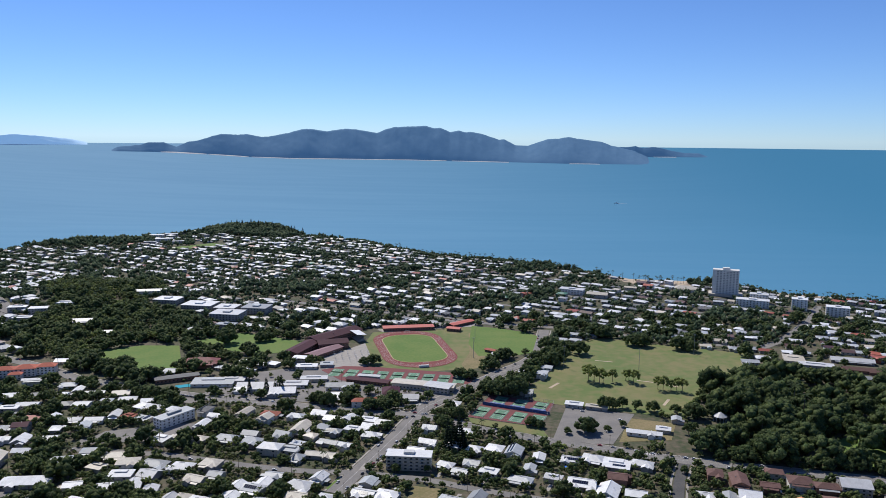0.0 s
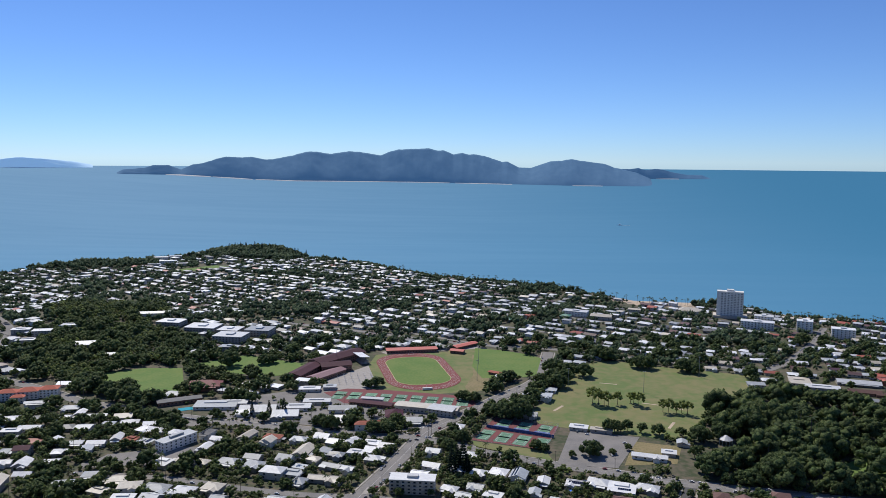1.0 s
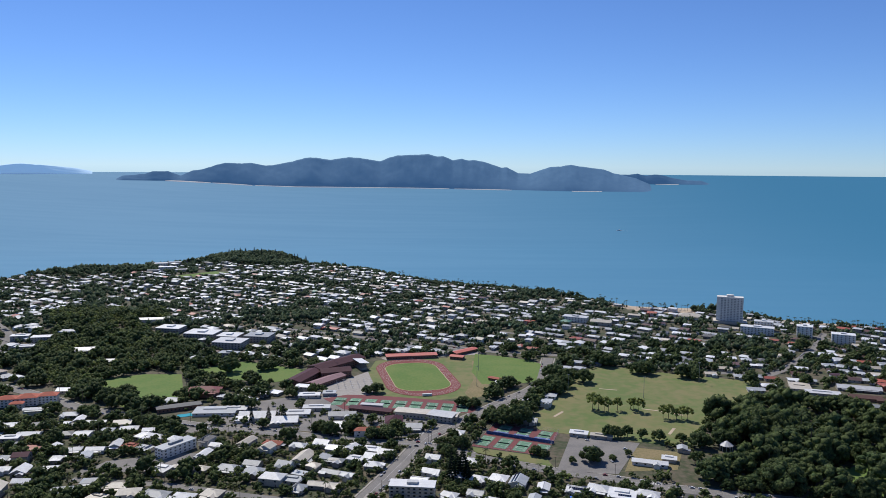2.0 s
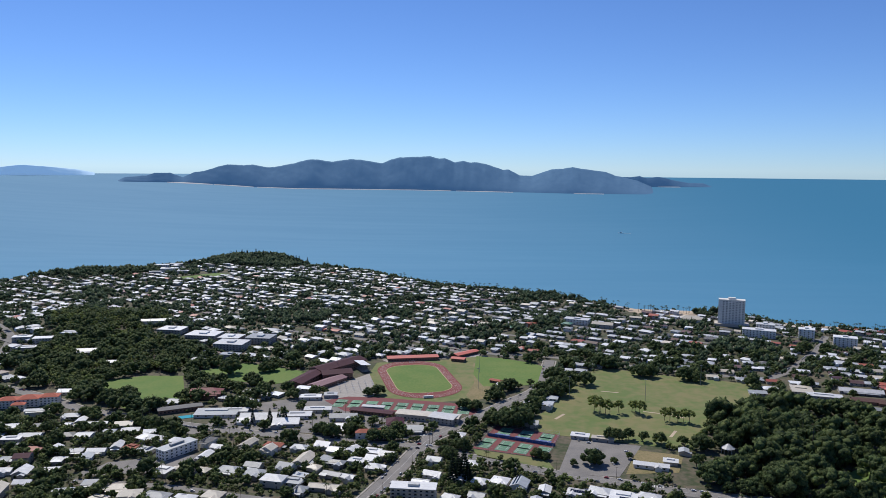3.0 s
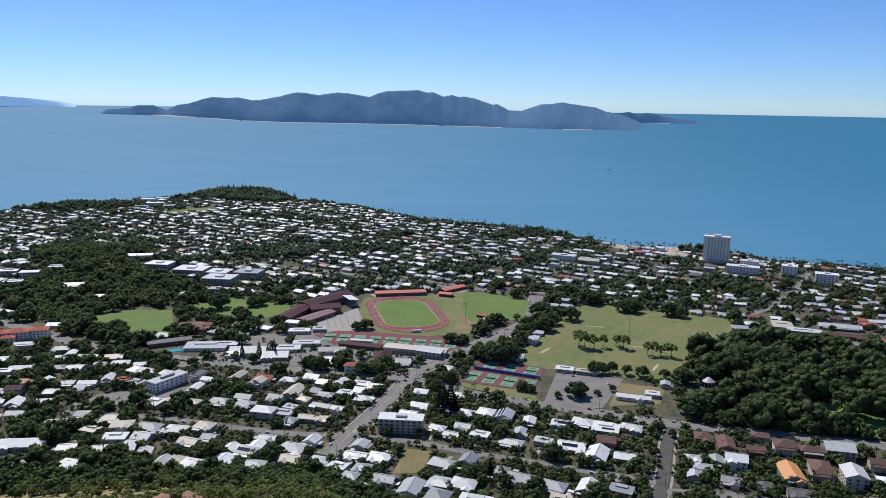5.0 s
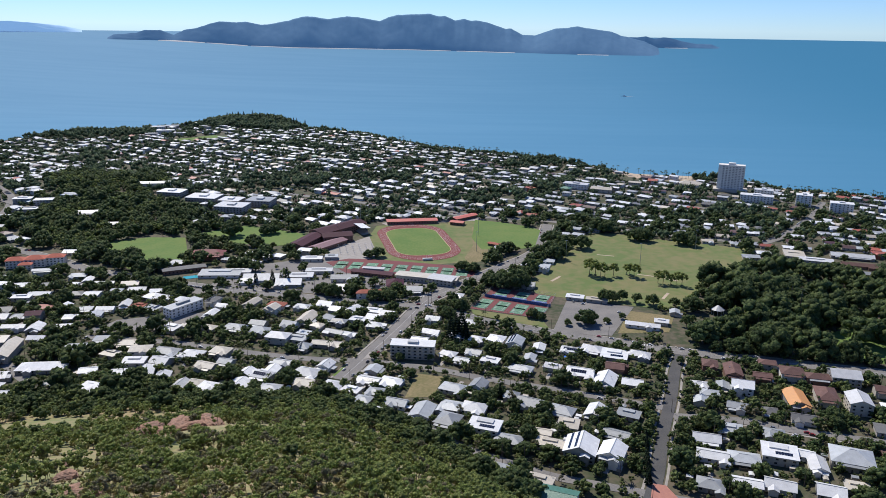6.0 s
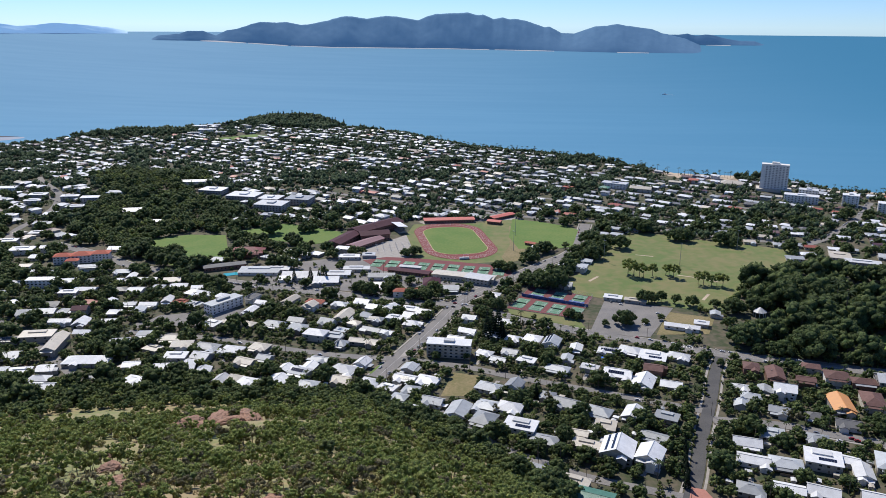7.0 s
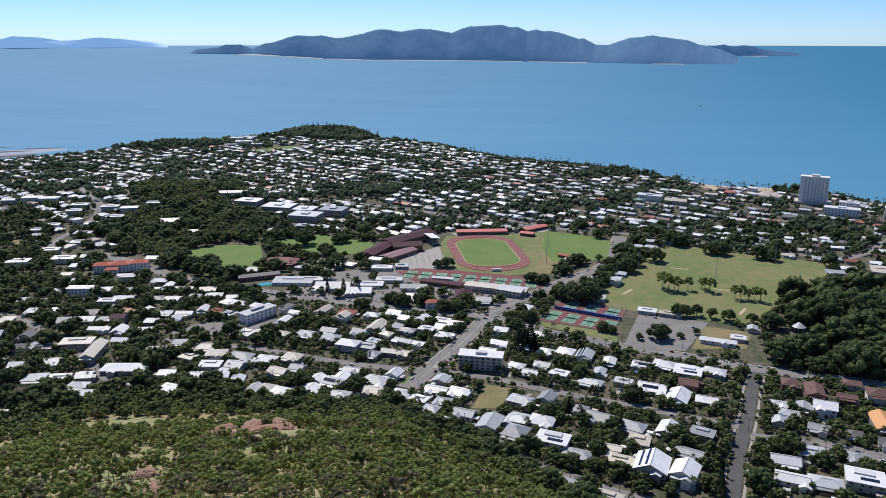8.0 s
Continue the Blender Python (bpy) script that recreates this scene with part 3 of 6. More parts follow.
def fence(points, height=3.4, screen=None):
    f = tagged(new("court_fence"), "tall wire court fence with blue wind screens" if screen else "tall wire fence on steel posts", "fence")
    for (xa, ya), (xb, yb) in zip(points, points[1:]):
        l = math.hypot(xb - xa, yb - ya)
        k = max(1, round(l / 6))
        for i in range(k + 1):
            shared("fence_post", POST, f, pose(xa + (xb - xa) * i / k, ya + (yb - ya) * i / k, 0.1))
        m = pose(xa, ya, 0.1, 0, 0, math.degrees(math.atan2(yb - ya, xb - xa)))
        for z in (0.1, 1.7, 3.4):
            part("rail", made_box(0, -0.05, z, l, 0.05, z + 0.08), M_STEEL, f).matrix_basis = m
        if screen:
            part("wind_screen", made_box(0.2, -0.02, 0.2, l - 0.2, 0.02, 3.2), M_BLUE, f, "blue shade cloth").matrix_basis = m


fence([(26, 728), (55, 796), (119, 768), (97, 703), (26, 728)])
fence([(43, 764), (110, 735)], 3.4, True)

# ---- houses ----
WIN = box_mesh("window", M_GLASS, -0.9, -0.06, -0.65, 0.9, 0.06, 0.65)
WINFRAME = box_mesh("window_frame", M_FRAME, -1.02, -0.035, -0.77, 1.02, 0.035, 0.77)
DOOR = box_mesh("door", mat("painted_door", (0.2, 0.14, 0.1), None, 1, 0.6, 0, 0.4), -0.5, -0.06, 0, 0.5, 0.06, 2.1)
PANEL = box_mesh("solar_panel", M_SOLAR, -0.85, -1.65, 0, 0.85, 1.65, 0.06)
VENT = box_mesh("roof_vent", M_STEEL, -0.3, -0.3, 0, 0.3, 0.3, 0.6)
COLOUR = {"w": "white metal", "l": "grey metal", "c": "cream metal", "t": "terracotta tiled", "b": "brown tiled", "o": "orange metal", "n": "green metal", "m": "maroon metal", "d": "dark grey", "r": "red metal", "k": "dull red metal", "p": "faded pink metal"}
TAKEN = []
HOUSES = [0]


def roof_mesh(kind, w, d, z, pitch, eave=0.7):
    """A gable, hip or low flat roof with eaves and thickness."""
    bm = bmesh.new()
    x, y, th = w / 2 + eave, d / 2 + eave, 0.25
    if kind == "f":
        box(bm, -x, -y, z, x, y, z + 0.35)
        for v in bm.verts:
            if v.co.z > z + 0.2:
                v.co.z += 0.35 * (v.co.y > 0)
        return bm
    along = w >= d
    a, b = (x, y) if along else (y, x)
    h = b * math.tan(radians(pitch))
    inset = b if kind == "h" else 0.0
    inset = min(inset, a * 0.97)
    ring = [(-a, -b, z), (a, -b, z), (a, b, z), (-a, b, z), (-a + inset, 0, z + h), (a - inset, 0, z + h)]
    def put(p, dz):
        return bm.verts.new((p[0], p[1], p[2] + dz) if along else (-p[1], p[0], p[2] + dz))
    up, lo = [put(p, th) for p in ring], [put(p, 0) for p in ring]
    for f in ((0, 1, 5, 4), (2, 3, 4, 5), (1, 2, 5), (3, 0, 4)):
        if kind == "g" and len(f) == 3:
            continue
        bm.faces.new([up[i] for i in f])
        bm.faces.new([lo[i] for i in reversed(f)])
    edge = ((0, 1), (1, 2), (2, 3), (3, 0)) if kind == "h" else ((0, 1), (1, 5), (5, 2), (2, 3), (3, 4), (4, 0))
    for i, j in edge:
        bm.faces.new((lo[i], lo[j], up[j], up[i]))
    bmesh.ops.recalc_face_normals(bm, faces=bm.faces)
    return bm


def wall_mesh(kind, w, d, h, pitch):
    bm = made_box(-w / 2, -d / 2, -1.5, w / 2, d / 2, h)
    if kind == "g":
        along = w >= d
        a, b = (w / 2, d / 2) if along else (d / 2, w / 2)
        t = b * math.tan(radians(pitch))
        for s in (-1, 1):
            pts = [(s * a, -b, h), (s * a, b, h), (s * a, 0, h + t), (s * (a - 0.2), -b, h), (s * (a - 0.2), b, h), (s * (a - 0.2), 0, h + t)]
            v = [bm.verts.new(p if along else (-p[1], p[0], p[2])) for p in pts]
            for f in ((0, 1, 2), (5, 4, 3), (0, 2, 5, 3), (2, 1, 4, 5)):
                bm.faces.new([v[i] for i in f])
        bmesh.ops.recalc_face_normals(bm, faces=bm.faces)
    return bm


def house(x, y, w, d, kind, col, storeys, turn, group="", solar=None, name="house", category="house", label=""):
    r = random.Random(int(x * 131 + y * 17))
    h = 0.6 + 2.9 * storeys
    pitch = r.choice((18, 22, 25))
    top = tagged(new(name), label or "%s house with a %s %s roof among garden trees" % ({1: "low", 2: "two-storey", 3: "three-storey"}.get(storeys, "tall"), COLOUR[col], {"g": "gable", "h": "hipped", "f": "flat"}[kind]), category, group)
    top.matrix_basis = pose(x, y, z_at(x, y), 0, 0, turn)
    wall = WALLS[3] if col in "btk" and (col == "k" or r.random() < 0.6) else r.choice(WALLS[:3])
    part("wall", wall_mesh(kind, w, d, h, pitch), wall, top)
    roof = part("roof", roof_mesh(kind, w, d, h, pitch), ROOFS[col], top)
    if kind != "f" and math.hypot(x, y) < 640:
        a, b = max(w, d) / 2 + 0.7, min(w, d) / 2 + 0.7
        a, z = a - (min(b, a * 0.97) if kind == "h" else 0), h + b * math.tan(radians(pitch)) + 0.2
        cap = (-a, -0.22, z, a, 0.22, z + 0.16) if w >= d else (-0.22, -a, z, 0.22, a, z + 0.16)
        part("ridge_cap", made_box(*cap), ROOFS["l" if col == "w" else col], roof)
    for s in range(storeys):
        z = 1.9 + 2.9 * s + (0.3 if storeys == 1 else 0)
        for side in ((0, 1, 2) if storeys > 2 else (0,)):
            length = w if side == 0 else d
            n = max(1, int(length / (4.2 if storeys > 2 else (5.0 if math.hypot(x, y) < 620 else 8.0))))
            for k in range(n):
                u = (k + 0.5 + r.uniform(-0.12, 0.12) * (storeys < 3)) / n * length - length / 2
                m = pose(u, -d / 2, z) if side == 0 else pose((w / 2) * (1 if side == 1 else -1), u, z, 0, 0, 90)
                if side == 0 and s == 0 and k == n // 2:
                    shared("door", DOOR, top, pose(u, -d / 2, 0.1))
                    continue
                shared("window", WIN, top, m)
    if storeys < 3 and kind != "f":
        q = r.random()
        if q < 0.45:
            # verandah under a lower skillion roof on the near side
            bm = made_box(-w * 0.42, -d / 2 - 3.2, h - 0.75, w * 0.42, -d / 2 - 0.72, h - 0.6)
            for v in bm.verts:
                v.co.z += 0.45 * (v.co.y > -d / 2 - 1)
            part("verandah_roof", bm, ROOFS[col if r.random() < 0.7 else "l"], top)
            for k in (0, 2):
                part("verandah_post", made_box(w * (-0.4 + 0.4 * k) - 0.06, -d / 2 - 3.1, -1, w * (-0.4 + 0.4 * k) + 0.06, -d / 2 - 2.98, h - 0.7), M_FRAME, top)
        elif q < 0.75 and storeys == 1:
            # rear or side wing with its own lower roof
            s = r.choice((-1, 1))
            ww, wd = w * 0.34, d * 0.7
            g = part("wing", wall_mesh("g", ww, wd, h - 0.5, 20), wall, top)
            g.matrix_basis = pose(s * (w * 0.5 - ww * 0.35), -d * 0.42, 0)
            g = part("wing_roof", roof_mesh("g", ww, wd, h - 0.45, 20, 0.5), ROOFS[col], top)
            g.matrix_basis = pose(s * (w * 0.5 - ww * 0.35), -d * 0.42, 0)
        if math.hypot(x, y) < 820:
            # a cross gable over the front room and an open carport of pale sheet
            if q >= 0.75 or r.random() < 0.3:
                gw, off = min(w, 14) * 0.42, r.choice((-0.22, 0.2)) * w
                g = part("gable_wall", wall_mesh("g", gw, gw + 3.0, h - 0.1, 24), wall, top)
                g.matrix_basis = pose(off, -d * 0.5 + 0.6, 0)
                g = part("gable_roof", roof_mesh("g", gw, gw + 4.2, h, 24, 0.5), ROOFS[col], top)
                g.matrix_basis = pose(off, -d * 0.5 + gw * 0.22, 0)
            if r.random() < 0.25:
                s = r.choice((-1, 1))
                cx = s * (w * 0.5 + 2.6)
                part("carport_roof", made_box(cx - 2.0, -d * 0.4, 2.7, cx + 2.0, d * 0.1, 2.85), ROOFS[r.choice("wlc")], top)
                for u, v in ((1.8 * s, -0.38), (1.8 * s, 0.08)):
                    part("carport_post", made_box(cx + u - 0.06, d * v - 0.06, -1, cx + u + 0.06, d * v + 0.06, 2.7), M_STEEL, top)
            if r.random() < 0.4:
                shared("roof_vent", VENT, top, pose(r.uniform(-0.3, 0.3) * w, 0, h + min(w, d) * 0.42 * math.tan(radians(pitch))))
    if kind == "f" and storeys < 3 and w > 12:
        part("raised_roof", made_box(-w * 0.3, d * 0.05, h + 0.5, w * 0.25, d * 0.42, h + 1.5), ROOFS[col], top)
    if solar if solar is not None else r.random() < 0.12:
        if kind != "f" and w < d:
            for k in range(12):
                u = w * (0.14 if k % 2 else 0.34)
                shared("solar_panel", PANEL, top, pose(-u, -d * 0.36 + 3.5 * (k // 2), h + 0.36 + (w / 2 + 0.7 - u) * math.tan(radians(pitch)), 0, -pitch))
        elif kind != "f":
            a = radians(pitch)
            for k in range(r.randint(4, 8)):
                yy = -d * 0.24
                shared("solar_panel", PANEL, top, pose(-w * 0.3 + 1.8 * k, yy, h + 0.36 + (d / 2 + 0.7 + yy) * math.tan(a), pitch))
        elif kind == "f":
            for k in range(6):
                shared("solar_panel", PANEL, top, pose(-w * 0.1 + 1.8 * k, -d * 0.22, h + 0.62, 6))
    if kind == "f" and storeys > 1:
        for k in range(2):
            shared("roof_vent", VENT, top, pose(w * (-0.2 + 0.4 * k), d * 0.1, h + 0.4))
    TAKEN.append((x, y, 0.36 * math.hypot(w, d) + 1.0))
    HOUSES[0] += 1
    return top


ROW_RIGHT = [(210, 541, 14, 10, "h", "l", 1), (224, 520, 14, 10, "g", "l", 1), (185, 472, 18, 12, "g", "w", 1), (182, 450, 20, 12, "g", "w", 1), (202, 447, 20, 13, "h", "l", 1), (245, 453, 12, 10, "g", "w", 1), (248, 440, 16, 10, "g", "w", 1), (273, 446, 26, 22, "h", "l", 2), (169, 416, 16, 12, "h", "l", 1), (193, 418, 18, 10, "g", "w", 1), (213, 416, 18, 12, "g", "w", 1), (242, 410, 16, 14, "g", "w", 1), (261, 415, 14, 10, "f", "c", 1)]
TOWNHOUSES = [(226, 590, 12, 14, "h", "b", 2), (241, 577, 13, 22, "g", "b", 2), (276, 593, 14, 10, "h", "b", 2), (262, 568, 14, 9, "g", "b", 2), (290, 577, 18, 16, "h", "b", 2), (307, 567, 18, 11, "h", "b", 2), (299, 536, 15, 24, "h", "b", 2), (272, 528, 15, 26, "g", "o", 2), (328, 566, 22, 18, "g", "w", 3), (317, 522, 16, 20, "g", "w", 3)]
SPUR_STREET = [(138, 505, 16, 11, "f", "l", 1), (114, 508, 18, 12, "g", "w", 1), (89, 509, 18, 13, "h", "l", 1), (67, 520, 20, 14, "g", "l", 1), (70, 477, 14, 8, "g", "c", 1), (74, 462, 19, 10, "f", "c", 1), (123, 476, 18, 9, "g", "l", 1), (114, 448, 18, 15, "g", "w", 2), (46, 466, 18, 12, "h", "l", 1), (4, 493, 16, 18, "h", "l", 1), (60, 417, 20, 11, "f", "c", 1), (36, 428, 12, 9, "f", "l", 1), (69, 395, 24, 20, "g", "n", 2)]
COURT_STREET = [(30, 641, 13, 11, "h", "w", 1), (48, 643, 15, 14, "h", "w", 1), (40, 596, 15, 10, "f", "w", 1), (65, 581, 19, 11, "h", "l", 1), (92, 585, 14, 9, "f", "w", 1), (132, 623, 18, 14, "h", "w", 1), (172, 613, 18, 11, "h", "w", 1), (132, 561, 21, 15, "g", "w", 1), (153, 557, 16, 12, "g", "w", 1)]
SOLAR = [(227, 451, 22, 18, "f", "w", 2), (94, 454, 21, 22, "g", "w", 2), (30, 481, 22, 15, "f", "w", 2), (65, 637, 14, 17, "g", "l", 1), (112, 621, 14, 11, "g", "w", 1), (150, 612, 22, 19, "f", "w", 1), (114, 575, 22, 16, "g", "w", 1), (-60, 554, 18, 12, "g", "w", 1), (-108, 712, 14, 13, "g", "w", 1)]
CORNER = [(-42, 552, 18, 14, "h", "w", 1), (-72, 536, 14, 9, "f", "w", 1), (-61, 520, 12, 10, "h", "l", 1), (-35, 517, 16, 11, "g", "l", 1), (-54, 501, 16, 14, "g", "w", 1), (-15, 505, 20, 14, "g", "l", 1), (8, 543, 20, 13, "h", "l", 1), (28, 549, 14, 11, "g", "l", 1), (4, 608, 14, 9, "h", "w", 1), (16, 595, 13, 9, "g", "l", 1), (-22, 638, 15, 10, "g", "w", 1), (-12, 656, 16, 10, "g", "w", 1)]
MIDDLE_A = [(-239, 665, 14, 10, "h", "c", 1), (-221, 659, 12, 10, "h", "c", 1), (-197, 661, 20, 13, "h", "l", 1), (-172, 655, 18, 13, "h", "l", 1), (-151, 636, 20, 14, "h", "w", 2), (-134, 637, 18, 11, "f", "l", 1), (-104, 626, 28, 9, "g", "c", 1), (-134, 687, 14, 26, "g", "c", 1), (-144, 718, 16, 11, "h", "l", 1), (-171, 724, 18, 11, "h", "t", 1), (-198, 727, 22, 9, "g", "c", 1), (-230, 696, 15, 8, "g", "w", 1)]
MIDDLE_B = [(-242, 605, 22, 13, "h", "l", 1), (-217, 600, 18, 13, "h", "w", 1), (-193, 601, 16, 13, "h", "c", 2), (-184, 585, 12, 10, "g", "l", 1), (-142, 570, 14, 10, "g", "w", 1), (-136, 585, 15, 9, "g", "l", 1), (-113, 567, 20, 15, "h", "w", 1), (-207, 540, 12, 10, "g", "w", 1), (-197, 544, 12, 9, "h", "c", 1), (-184, 537, 16, 13, "h", "w", 1), (-162, 540, 18, 15, "g", "w", 1), (-136, 536, 16, 12, "h", "l", 1)]
MIDDLE_C = [(-91, 713, 13, 14, "g", "w", 1), (-84, 686, 15, 10, "f", "w", 1), (-69, 691, 13, 13, "g", "w", 1), (-102, 653, 18, 8, "g", "l", 1), (-121, 669, 12, 9, "h", "c", 1), (-88, 648, 14, 8, "g", "l", 1), (-130, 650, 12, 8, "f", "l", 1)]
LEFT_A = [(-455, 814, 26, 7, "g", "l", 2), (-395, 790, 15, 8, "g", "w", 1), (-374, 782, 22, 7, "g", "l", 1), (-330, 762, 18, 11, "h", "w", 1), (-307, 758, 13, 8, "g", "w", 1), (-324, 718, 16, 9, "g", "w", 1), (-358, 703, 13, 9, "h", "w", 1), (-338, 704, 17, 9, "g", "w", 1), (-480, 756, 30, 10, "f", "w", 3), (-434, 726, 18, 9, "f", "w", 2), (-423, 715, 16, 8, "h", "l", 1), (-403, 654, 22, 9, "g", "w", 1), (-381, 652, 16, 12, "g", "w", 1), (-358, 657, 14, 9, "h", "w", 1)]
LEFT_B = [(-402, 615, 28, 15, "f", "c", 2), (-376, 598, 36, 11, "g", "c", 2), (-367, 628, 15, 9, "g", "w", 1), (-323, 612, 21, 10, "h", "l", 1), (-306, 630, 19, 11, "h", "l", 1), (-281, 621, 20, 12, "h", "c", 1), (-263, 602, 18, 13, "h", "c", 2), (-259, 578, 18, 12, "f", "w", 2), (-264, 562, 16, 11, "h", "w", 1), (-244, 564, 16, 11, "g", "w", 1), (-227, 555, 15, 10, "g", "w", 1), (-332, 570, 38, 16, "h", "w", 1), (-291, 564, 14, 11, "g", "w", 1), (-353, 533, 16, 10, "h", "w", 1), (-340, 519, 15, 10, "g", "w", 1)]
for rows, turn in ((ROW_RIGHT, -18), (TOWNHOUSES, -14), (SPUR_STREET, -22), (COURT_STREET, -22), (CORNER, -20), (MIDDLE_A, -14), (MIDDLE_B, -14), (MIDDLE_C, -20), (LEFT_A, 8), (LEFT_B, 8)):
    for q in rows:
        if q[4] == "g" and rows is not TOWNHOUSES and (q[0] * 7 + q[1]) % 5 < 2:
            q = (q[0], q[1], min(q[2], q[3] + 1), max(q[2], q[3]) * 1.05) + q[4:]
        house(*q, turn + random.Random(q[0]).uniform(-5, 5), "houses of the near suburb", False)
for q in SOLAR:
    house(*q, -18, "houses of the near suburb", True, label="house with a white metal roof and solar panels")
SCHOOL = [(-164, 885, 22, 9, "f", "w", 1), (-141, 894, 13, 9, "f", "l", 1), (-147, 838, 26, 9, "f", "w", 1), (-166, 818, 26, 12, "f", "w", 1), (-173, 792, 24, 14, "g", "w", 2), (-205, 806, 36, 16, "g", "w", 2), (-240, 830, 26, 10, "f", "w", 1), (-121, 778, 26, 14, "g", "w", 2), (-114, 812, 26, 10, "g", "l", 1), (-81, 757, 22, 9, "h", "t", 2), (-55, 787, 16, 18, "h", "m", 2), (-34, 775, 16, 12, "g", "l", 1), (-258, 823, 40, 18, "f", "l", 2), (-292, 889, 34, 18, "h", "k", 2)]
for q in SCHOOL:
    q = (q[0], q[1], q[2] * 1.15, q[3] * 1.25, q[4], q[5], 1 if q[5] in "wl" else q[6])
    house(*q, 4, "school buildings", False, "school_building", "school building", "long low school building with a %s roof" % COLOUR[q[5]])
FAR_RIGHT = [(449, 934, 24, 30, "f", "c", 1), (465, 908, 40, 14, "f", "w", 1), (520, 928, 50, 14, "g", "w", 1), (509, 888, 40, 12, "g", "b", 1), (488, 857, 30, 10, "g", "l", 1), (325, 1070, 14, 12, "h", "l", 2), (438, 864, 14, 9, "f", "w", 1), (139, 760, 18, 10, "f", "w", 1), (161, 752, 22, 7, "f", "c", 1), (192, 682, 32, 8, "g", "w", 1), (213, 692, 13, 9, "f", "w", 1)]
for q in FAR_RIGHT:
    house(*q, -17, "", False, "hall", "hall", "low hall with a %s roof near the park" % COLOUR[q[5]])


# ---- larger buildings ----
def apartment_block(x, y, w, d, storeys, turn, wall, roof, label, name="apartment_block", balconies=True, step=4.0):
    """A flat-roofed block with slab edges, rows of windows and balconies on the near side."""
    h = 3.0 * storeys + 0.4
    top = tagged(new(name), label, "apartment block")
    top.matrix_basis = pose(x, y, z_at(x, y), 0, 0, turn)
    part("wall", made_box(-w / 2, -d / 2, -1, w / 2, d / 2, h), wall, top)
    part("roof", made_box(-w / 2 - 0.5, -d / 2 - 0.5, h, w / 2 + 0.5, d / 2 + 0.5, h + 0.4), roof, top)
    part("plant_room", made_box(-w * 0.12, -d * 0.2, h + 0.4, w * 0.12, d * 0.2, h + 2.4), roof, top)
    n = max(2, int(w / step))
    slab = box_mesh("balcony", wall, -step * 0.42, -1.4, 0, step * 0.42, 0, 1.05)
    for s in range(storeys):
        for k in range(n):
            u = (k + 0.5) / n * w - w / 2
            shared("window", WIN, top, pose(u, -d / 2, 1.7 + 3.0 * s) @ Matrix.Diagonal((1.1, 1, 1.0, 1)))
            if balconies and k % 2 == s % 2 * 0 and s:
                shared("balcony", slab, top, pose(u, -d / 2, 3.0 * s))
        for k in range(max(1, int(d / 5))):
            v = (k + 0.5) / max(1, int(d / 5)) * d - d / 2
            for sx in (-1, 1):
                shared("window", WIN, top, pose(sx * w / 2, v, 1.7 + 3.0 * s, 0, 0, 90))
    TAKEN.append((x, y, 0.5 * math.hypot(w, d) + 3))
    return top


apartment_block(-27, 609, 38, 14, 4, -5, WALLS[0], ROOFS["w"], "four-storey cream flats with a bright flat roof", step=4.6)
apartment_block(-261, 706, 13, 38, 3, -33, WALLS[1], ROOFS["l"], "four-storey white walk-up flats by a street", balconies=False)
for x, y, w, d, s, col in ((-330, 1135, 46, 34, 3, "w"), (-296, 1178, 40, 32, 3, "l"), (-392, 1196, 50, 36, 2, "w"), (-450, 1215, 40, 30, 2, "w"), (-345, 1185, 34, 30, 2, "w"), (-315, 1075, 28, 14, 2, "l"), (235, 1347, 44, 20, 3, "w"), (525, 1253, 52, 18, 4, "w"), (549, 1285, 30, 16, 5, "w"), (595, 1233, 24, 18, 6, "w"), (635, 1187, 34, 18, 5, "w")):
    apartment_block(x, y, w, d, s, -8 if x < 0 else -24, WALLS[2 if x < 0 else 1], ROOFS[col], "pale mid-rise block with a flat %s roof" % COLOUR[col], step=5.0)
for q in ((275, 1316, 36, 16, "g", "c", 2), (452, 1378, 40, 20, "h", "c", 2), (-587, 1149, 30, 12, "f", "w", 2), (-646, 1123, 26, 12, "f", "w", 2), (-524, 1071, 34, 16, "g", "w", 2), (-470, 1033, 26, 8, "g", "w", 1), (-498, 1258, 56, 14, "g", "l", 2)):
    house(*q, -20 if q[0] > 0 else 12, "", False, label="large house with a %s roof above trees" % COLOUR[q[5]])


for x, y, w, d, st, col in ((-628, 1041, 26, 14, 2, "w"), (-618, 995, 24, 13, 2, "l"), (-604, 960, 22, 13, 1, "w"), (-698, 1067, 20, 12, 2, "w"), (-686, 1031, 18, 11, 2, "w"), (-682, 988, 18, 10, 1, "l"), (-702, 1131, 26, 14, 2, "w"), (-694, 1102, 24, 12, 2, "w"), (-612, 1078, 30, 12, 2, "w"), (-606, 1112, 30, 14, 3, "w"), (-775, 1165, 30, 16, 3, "w"), (-624, 857, 26, 16, 2, "w"), (-575, 876, 28, 16, 2, "w"), (-616, 911, 24, 13, 2, "w"), (-702, 1014, 20, 12, 1, "w"), (-812, 1174, 30, 14, 3, "w"), (-850, 1171, 26, 14, 2, "w")):
    house(x, y, w, d, "f", col, st, 12, "houses of the hillside road", False, label="stepped pale hillside house with a flat %s roof" % COLOUR[col])


